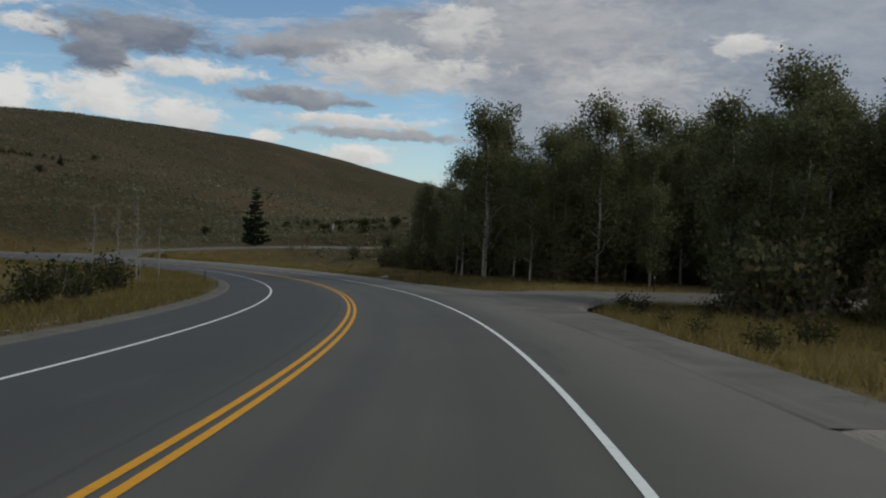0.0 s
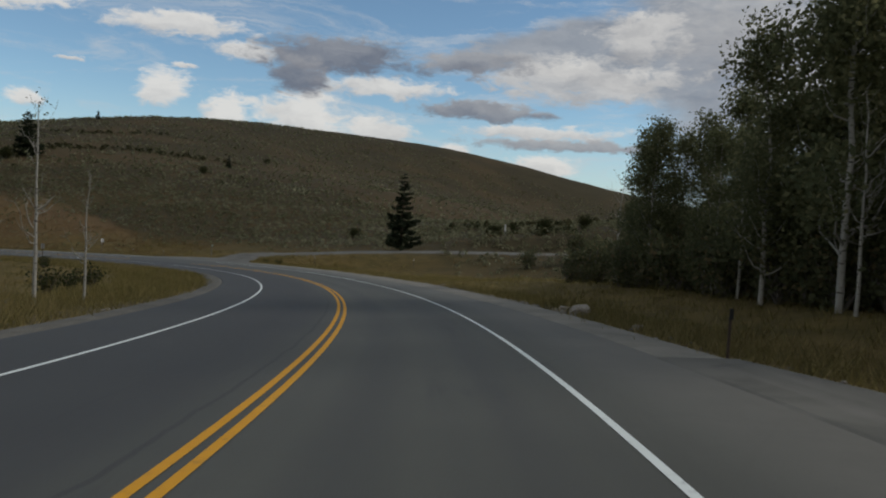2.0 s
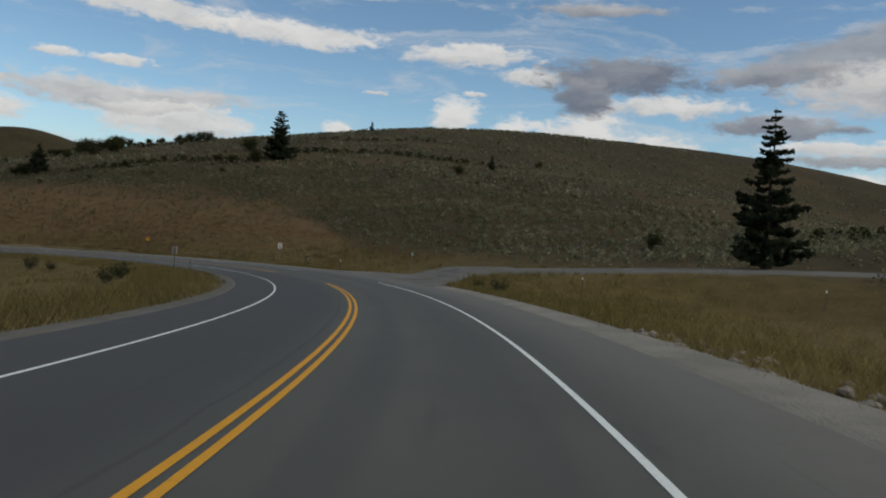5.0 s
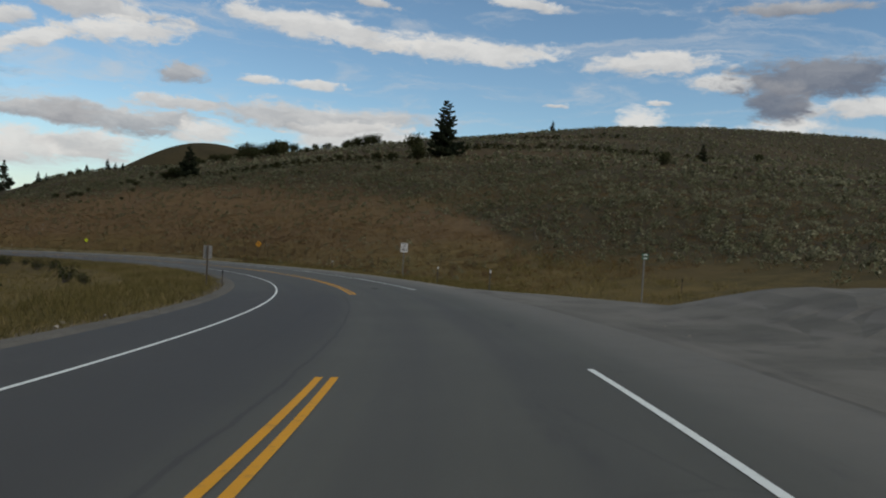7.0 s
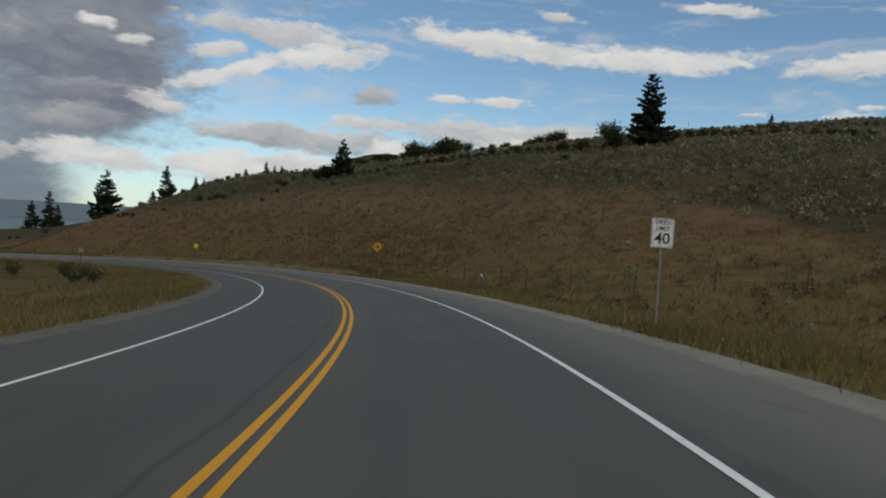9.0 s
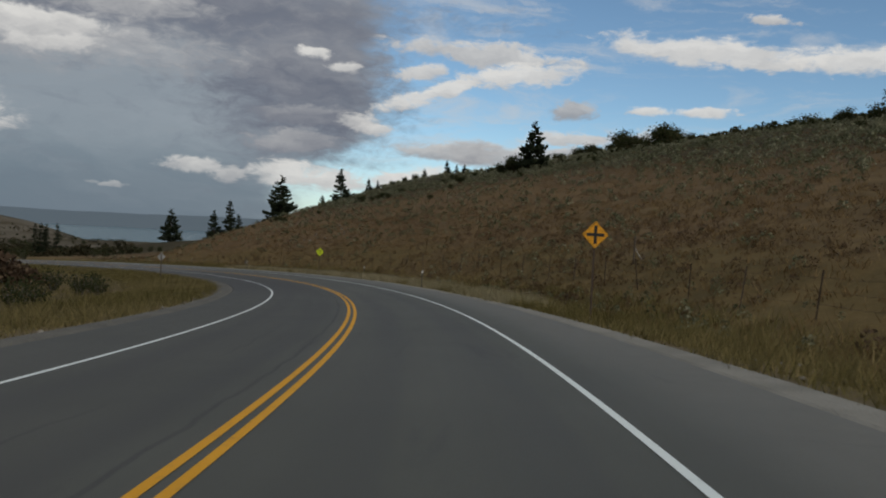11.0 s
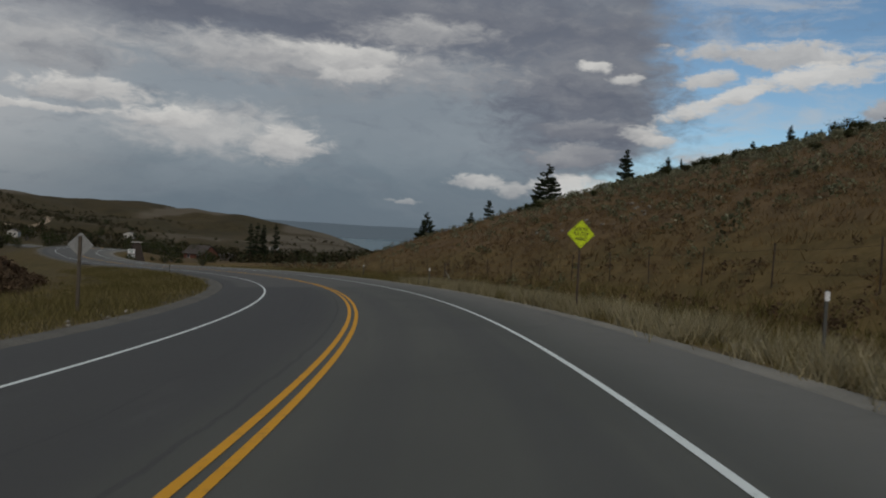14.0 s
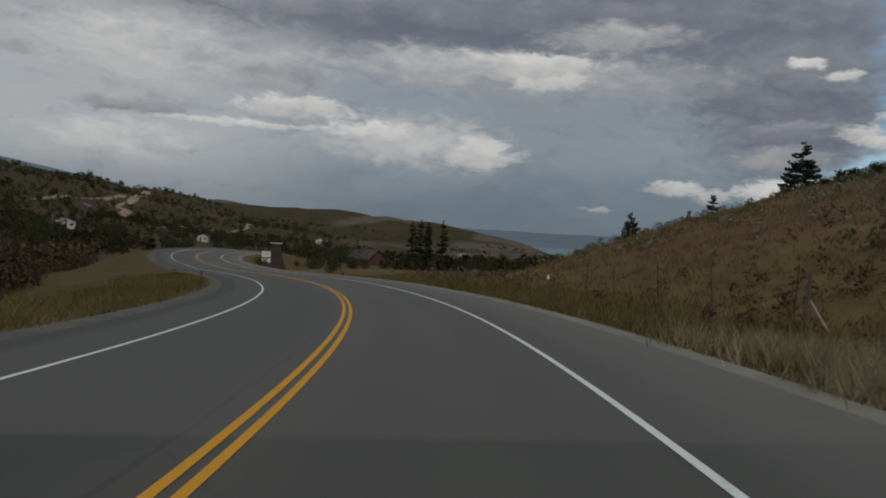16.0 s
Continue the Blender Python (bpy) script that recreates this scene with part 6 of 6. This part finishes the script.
def far_woods():
    rng = np.random.default_rng(29)
    n = 9500
    far, az = rng.uniform(110, 1350, n), np.radians(rng.uniform(95, 150, n))
    x, y = EX - far * np.sin(az), EY + far * np.cos(az)
    dense = rough(x, y, 75, 91) + 0.5 * rough(x, y, 25, 92) + 0.75 * smooth(110, 124, np.degrees(az)) - 0.25 * smooth(700, 1000, far) - 0.22 * smooth(116, 108, np.degrees(az))
    s, d, _ = nearest(x, y)
    keep = (dense > 0.02) & (np.abs(d) > 26)
    for hx, hy, clear in ((-511, -80, 60), (-675, -215, 60), (-586, -60, 45), (-470, 86, 40), (-509, 76, 30), (-722, -224, 25), (-745, -240, 25), (-760, -262, 25), (-794, -271, 22)):
        to = np.array((-235.0 - hx, 178.0 - hy))
        to /= np.hypot(*to)
        along, across = (x - hx) * to[0] + (y - hy) * to[1], (x - hx) * to[1] - (y - hy) * to[0]
        keep &= ~((np.abs(across) < 9) & (along > -7) & (along < clear))
    x, y, far = x[keep], y[keep], far[keep]
    scrub("far_woods", rng, x, y, rng.uniform(1.6, 4.2, len(x)) * np.interp(far, [110, 350], [0.55, 1.0]), 26, M_WOODS, "dark scrub woods over the valley's slopes", "woods")
    # red-brown thicket below the inner verge
    n = 5200
    u, w = rng.uniform(300, 485, n), 17 + 53 * rng.random(n) ** 1.3
    x, y, _ = at_road(u, -w)
    pick = rough(x, y, 12, 95) > -0.85 + 1.8 * (1 - smooth(300, 335, u) * smooth(485, 462, u) * smooth(16, 22, w) * smooth(70, 50, w))
    x, y = x[pick], y[pick]
    scrub("brown_thicket", rng, x, y, rng.uniform(0.55, 1.1, len(x)) * (0.8 + 3.5 * smooth(17, 27, w[pick])), 54, M_BROWN, "red-brown leafless thicket below the verge", "thicket", 0.12)
    # small dead and olive tufts over the cut slope
    for name, n, mat, label in (("slope_weeds", 2400, M_BROWN, "brown dead weeds over the cut slope"), ("olive_tufts", 3000, M_SAGE, "low grey-olive tufts over the cut slope")):
        x, y, _ = at_road(rng.uniform(205, 404, n), 9.5 + 50 * rng.random(n) ** 1.4)
        pick = rough(x, y, 15, 97 + n) + 0.4 * rough(x, y, 5, 98 + n) > 0.05
        x, y = x[pick], y[pick]
        scrub(name, rng, x, y, rng.uniform(0.18, 0.6, len(x)), 34, mat, label, "weeds", 0.13)
    # dark dead brush low on the cut slope
    x, y, _ = at_road(rng.uniform(250, 352, 4200), 10.5 + 24 * rng.random(4200) ** 1.2)
    pick = rough(x, y, 9, 131) + 0.5 * rough(x, y, 3, 132) > -0.6 + 0.9 * rng.random(4200)
    x, y = x[pick], y[pick]
    scrub("dead_brush", rng, x, y, rng.uniform(0.12, 0.42, len(x)), 30, M_DEAD, "brown dead brush on the cut slope", "brush", 0.13)
    # dark brush in strips along the hill's contours
    xs, ys = [], []
    for n, line in ((130, [(-262, 246), (-250, 250), (-252, 264), (-240, 274), (-227, 281)]), (190, [(-232, 302), (-231, 318), (-218, 330), (-206, 343), (-189, 350), (-163, 348)]),
                    (70, [(-273, 372), (-262, 395), (-247, 418)]), (70, [(-44, 216), (-28, 221), (-19, 222), (-6, 212), (4, 196)]), (24, [(-31, 184), (-21, 181), (-12, 182)])):
        u = rng.uniform(0, len(line) - 1.001, n)
        p = np.array(line, float)
        q = p[u.astype(int)] + (p[u.astype(int) + 1] - p[u.astype(int)]) * (u % 1)[:, None]
        xs.append(q[:, 0] + rng.normal(0, 3.5, n)), ys.append(q[:, 1] + rng.normal(0, 3.5, n))
    x, y = np.concatenate(xs), np.concatenate(ys)
    scrub("hillside_brush", rng, x, y, rng.uniform(0.5, 1.6, len(x)), 40, M_SHRUB, "dark brush in strips across the hillside", "brush")


far_woods()


# ---- what nobody could count: sagebrush, grass, stones ----
def field_points(rng, n, s0, s1, d0, d1, power=1.0):
    s = rng.uniform(s0, s1, n)
    d = d0 + (d1 - d0) * rng.random(n) ** power
    x, y, _ = at_road(s, d)
    return x, y, s, d


def off_roads(x, y, clear=1.0):
    ok = np.ones(len(x), bool)
    for axis, half in SIDE_ROADS:
        for i in range(0, len(x), 8000):
            q = (x[i:i + 8000, None] - axis[:, 0]) ** 2 + (y[i:i + 8000, None] - axis[:, 1]) ** 2
            ok[i:i + 8000] &= np.sqrt(q.min(1)) > half + clear
    s, d, _ = nearest(x, y)
    for knots in (APRON_1, APRON_2):
        ok &= ~((s > knots[0][0]) & (s < knots[0][-1]) & (d > 0) & (d < mouth(knots)(s) + 0.3))
    ok &= np.abs(d) > np.where(d > 0, outer_edge(s) - 0.1, 6.5)
    return ok


def sagebrush():
    rng = np.random.default_rng(31)
    xs, ys, sz = [], [], []
    for n, phi0, phi1, d0, d1, power, lo, hi in ((12500, 22, 128, 14, 120, 0.85, 0.65, 1.5), (17000, 22, 120, 110, 480, 0.85, 0.9, 1.7), (1500, 60, 130, 10, 40, 1.0, 0.35, 0.8), (2600, 78, 124, 16, 75, 0.7, 0.5, 1.0)):
        p = np.radians(rng.uniform(phi0, phi1, n))
        r = RADIUS + d0 + (d1 - d0) * rng.random(n) ** power
        xs.append(CX + r * np.cos(p)), ys.append(CY + r * np.sin(p)), sz.append(rng.uniform(lo, hi, n))
    x, y, size = np.concatenate(xs), np.concatenate(ys), np.concatenate(sz)
    s, d, _ = nearest(x, y)
    dry, lush, _ = cover_at(x, y)
    clump = rough(x, y, 7, 71)
    keep = off_roads(x, y, 2.0) & (d > 9) & (rng.random(len(x)) > np.where(np.arange(len(x)) >= len(x) - 2600, 0.35, 0.93) * dry) & (rng.random(len(x)) > 1.6 * lush) & (clump > -0.35 - 0.5 * rng.random(len(x)))
    x, y, size = x[keep], y[keep], size[keep]
    z = ground_z(x, y)
    d = d[keep]
    for name, pick, each, leaf in (("sagebrush_near", d < 95, 40, 0.12), ("sagebrush_far", d >= 95, 9, 0.28)):
        bx, by, bz, bs = x[pick], y[pick], z[pick], size[pick]
        n = len(bx) * each
        a, up = rng.uniform(0, 2 * np.pi, n), rng.random(n) ** 0.7
        wide = np.repeat(bs * rng.uniform(0.8, 1.3, len(bx)), each)
        rr = wide * 0.5 * np.sqrt(1.05 - up ** 2) * rng.uniform(0.6, 1.0, n)
        off = np.c_[np.cos(a) * rr, np.sin(a) * rr, up * np.repeat(bs, each) * 0.6]
        c = np.c_[np.repeat(bx, each), np.repeat(by, each), np.repeat(bz, each)] + off
        qv, qf = leaf_quads(rng, c, 1.0, 0.8)
        k = np.repeat(bs, each) * leaf
        qv = (qv.reshape(-1, 4, 3) - c[:, None]) * k[:, None, None] + c[:, None]
        ob = mesh_object(name, qv.reshape(-1, 3), qf, M_SAGE)
        soft_normals(ob, np.repeat(off + [0, 0, 0.35], 4, 0))
        tagged(ob, "grey-green sagebrush scattered over the dry hillside", "sagebrush", kind="stuff")


sagebrush()


def grasses():
    rng = np.random.default_rng(37)
    # green and straw-coloured verge
    xs, ys = [], []
    for n, s0, s1, d0, d1, power in ((9000, -6, 400, 7.0, 12, 1.3), (5000, -6, 215, 10, 26, 1.0), (9500, 0, 410, -6.8, -13, 1.3), (5000, 0, 400, -11, -32, 1.0)):
        x, y, _, _ = field_points(rng, n, s0, s1, d0, d1, power)
        xs.append(x), ys.append(y)
    x, y = np.concatenate(xs), np.concatenate(ys)
    keep = off_roads(x, y, 0.3)
    x, y = x[keep], y[keep]
    p = np.c_[x, y, ground_z(x, y) - 0.03]
    patch = rough(x, y, 9, 81)
    h = rng.uniform(0.12, 0.34, len(x)) * (1.15 + 0.6 * patch) * (1 + 0.6 * smooth(8, 11, np.abs(nearest(x, y)[1])))
    v, f = blades(rng, p, h, rng.uniform(0.16, 0.34, len(x)), 0.6, 15, 0.013)
    ob = mesh_object("verge_grass", v, f, M_GRASS)
    soft_normals(ob, np.tile([[0, 0, 1.0]], (len(v), 1)) + rng.normal(0, 0.25, (len(v), 3)))
    tagged(ob, "knee-high green and straw-coloured verge grass", "grass", kind="stuff")
    # taller bunches along the shoulder
    x, y, _, _ = field_points(rng, 2600, 55, 405, 6.7, 11, 1.3)
    more = [field_points(rng, n, s0, s1, d0, d1)[:2] for n, s0, s1, d0, d1 in ((900, -4, 42, 7.8, 20), (500, 132, 164, 7.5, 20))]
    x, y = np.concatenate([x] + [m[0] for m in more]), np.concatenate([y] + [m[1] for m in more])
    keep = off_roads(x, y, 0.3)
    x, y = x[keep], y[keep]
    p = np.c_[x, y, ground_z(x, y) - 0.03]
    v, f = blades(rng, p, rng.uniform(0.25, 0.6, len(x)), rng.uniform(0.08, 0.18, len(x)), 0.45, 26, 0.011)
    ob = mesh_object("bunch_grass", v, f, M_GRASS)
    soft_normals(ob, np.tile([[0, 0, 1.0]], (len(v), 1)) + rng.normal(0, 0.25, (len(v), 3)))
    tagged(ob, "straw-coloured bunches of grass along the shoulder", "grass", kind="stuff")
    # pale straw tussocks along the foot of the slope
    x, y, _, _ = field_points(rng, 420, 258, 345, 6.8, 8.6, 1.5)
    keep = rough(x, y, 3.5, 83) > -0.25
    x, y = x[keep], y[keep]
    p = np.c_[x, y, ground_z(x, y) - 0.03]
    v, f = blades(rng, p, rng.uniform(0.38, 0.7, len(x)), rng.uniform(0.16, 0.3, len(x)), 0.6, 150, 0.013)
    ob = mesh_object("straw_tussocks", v, f, M_STRAW)
    soft_normals(ob, np.tile([[0, 0, 1.0]], (len(v), 1)) + rng.normal(0, 0.3, (len(v), 3)))
    tagged(ob, "pale straw-coloured tussocks at the foot of the slope", "grass", kind="stuff")
    # dry grass of the cut slope and the hill
    xs, ys, hs = [], [], []
    for n, s0, s1, d0, d1, power in ((8000, 195, 400, 9, 30, 1.0), (7000, 195, 400, 25, 80, 0.9), (5000, 120, 300, 30, 140, 0.9)):
        x, y, _, _ = field_points(rng, n, s0, s1, d0, d1, power)
        xs.append(x), ys.append(y), hs.append(rng.uniform(0.16, 0.42, n) * (1 if d1 < 40 else 1.2))
    x, y, h = np.concatenate(xs), np.concatenate(ys), np.concatenate(hs)
    keep = off_roads(x, y, 1.0)
    x, y, h = x[keep], y[keep], h[keep]
    p = np.c_[x, y, ground_z(x, y) - 0.03]
    v, f = blades(rng, p, h, h * 0.7, 0.6, 13, 0.018)
    ob = mesh_object("dry_grass", v, f, M_DRY)
    soft_normals(ob, np.tile([[0, 0, 1.0]], (len(v), 1)) + rng.normal(0, 0.25, (len(v), 3)))
    tagged(ob, "dry red-brown bunch grass on the cut slope", "grass", kind="stuff")


grasses()


def stones():
    """Pale rubble along the shoulder."""
    rng = np.random.default_rng(41)
    shapes = []
    for k in range(5):
        bm = bmesh.new()
        bmesh.ops.create_icosphere(bm, subdivisions=1, radius=0.5)
        for v in bm.verts:
            v.co = Vector((v.co.x * rng.uniform(0.7, 1.25), v.co.y * rng.uniform(0.6, 1.1), v.co.z * rng.uniform(0.45, 0.8)))
        shapes.append((np.array([v.co[:] for v in bm.verts]), np.array([[v.index for v in f.verts] for f in bm.faces])))
        bm.free()
    pieces = []

    def drop(n, s0, s1, d0, d1, lo, hi):
        x, y, _, _ = field_points(rng, n, s0, s1, d0, d1)
        z = ground_z(x, y)
        for a, b, c in zip(x, y, z):
            v, f = shapes[rng.integers(0, 5)]
            t = rng.uniform(0, 2 * np.pi)
            m = np.array([[math.cos(t), -math.sin(t), 0], [math.sin(t), math.cos(t), 0], [0, 0, 1]]) * rng.uniform(lo, hi)
            pieces.append((v @ m.T + [a, b, c + 0.05], f))

    drop(260, 62, 118, 7.1, 8.8, 0.08, 0.34)
    drop(150, 255, 330, 7.2, 9.4, 0.06, 0.22)
    drop(190, 281, 308, 7.1, 8.6, 0.14, 0.42)
    drop(80, 335, 400, 7.2, 8.8, 0.05, 0.2)
    drop(260, 0, 400, 6.9, 8.4, 0.05, 0.16)
    drop(160, 0, 400, -6.4, -7.6, 0.05, 0.18)
    drop(30, 338, 352, 20, 30, 0.15, 0.5)
    v, f = joined(pieces)
    tagged(mesh_object("rubble", v, f, M_STONE), "pale broken stones along the gravel shoulder", "stones", kind="stuff")


stones()


def boulders():
    """Single pale blocks lying at the shoulder's edge."""
    rng = np.random.default_rng(43)
    masters = []
    for k in range(4):
        bm = bmesh.new()
        bmesh.ops.create_icosphere(bm, subdivisions=2, radius=0.5)
        cut = [Vector(rng.normal(0, 1, 3)).normalized() for _ in range(7)]
        for v in bm.verts:
            for n in cut:
                over = v.co.dot(n) - 0.29
                if over > 0:
                    v.co -= n * over * 0.9
            v.co = Vector((v.co.x * 1.2, v.co.y * 0.9, v.co.z * 0.8)) + Vector(rng.normal(0, 0.012, 3))
        ob = part("boulder", bm, M_BOULDER)
        masters.append(tagged(ob, "pale angular boulder at the gravel shoulder's edge", "boulder", "boulders along the shoulder"))
    places = [(63.2, 8.2, 0.7), (64.1, 8.5, 0.9), (65.2, 8.3, 0.6), (57.5, 8.1, 0.4), (58.3, 8.3, 0.3), (88.6, 8.7, 0.62), (89.7, 8.8, 0.7), (91.0, 8.6, 0.5), (92.2, 8.5, 0.42), (87.2, 8.9, 0.55), (93.6, 8.6, 0.36), (95.2, 8.4, 0.3),
              (85.6, 8.8, 0.45), (97.0, 8.5, 0.28), (83.5, 8.7, 0.4), (276, 8.8, 0.4), (284, 9.0, 0.32), (291, 8.7, 0.36), (304, 9.1, 0.3), (70, 8.2, 0.3)]
    for k, (s, d, size) in enumerate(places):
        x, y, _ = (float(v) for v in at_road(s, d))
        m = pose(x, y, float(ground_z(x, y)[0]) + 0.14 * size, 0, 0, rng.uniform(0, 360)) @ Matrix.Diagonal((size, size, size, 1))
        if k < 4:
            masters[k].matrix_world = m
        else:
            copy_thing(masters[k % 4], m)


M_BOULDER = two_tone("pale_boulder_stone", (0.25, 0.225, 0.19), (0.38, 0.35, 0.30), 3.0)
boulders()


def tyre_scrap():
    """A curled strip of rubber lying in the lane."""
    x, y, z = (float(v) for v in at_road(182.7, 1.74))
    bm = bmesh.new()
    u = np.linspace(-0.15, 0.15, 9)
    rows = []
    for k, a in enumerate(u):
        lift = 0.010 + 0.012 * (a / 0.15) ** 2
        rows.append([bm.verts.new((a, 0.045 * side + 0.03 * math.sin(9 * a), lift + h)) for side, h in ((-1, 0), (1, 0), (1, 0.014), (-1, 0.014))])
    for p, q in zip(rows[:-1], rows[1:]):
        for i in range(4):
            bm.faces.new([p[i], p[(i + 1) % 4], q[(i + 1) % 4], q[i]])
    bm.faces.new(rows[0][::-1])
    bm.faces.new(rows[-1])
    bmesh.ops.recalc_face_normals(bm, faces=bm.faces)
    ob = part("tyre_scrap", bm, M_SIGNBLACK)
    ob.matrix_world = pose(x, y, z - 0.004, 0, 0, heading_at(x, y) + 8)
    tagged(ob, "black curled strip of tyre rubber lying on the asphalt", "tyre scrap")


tyre_scrap()
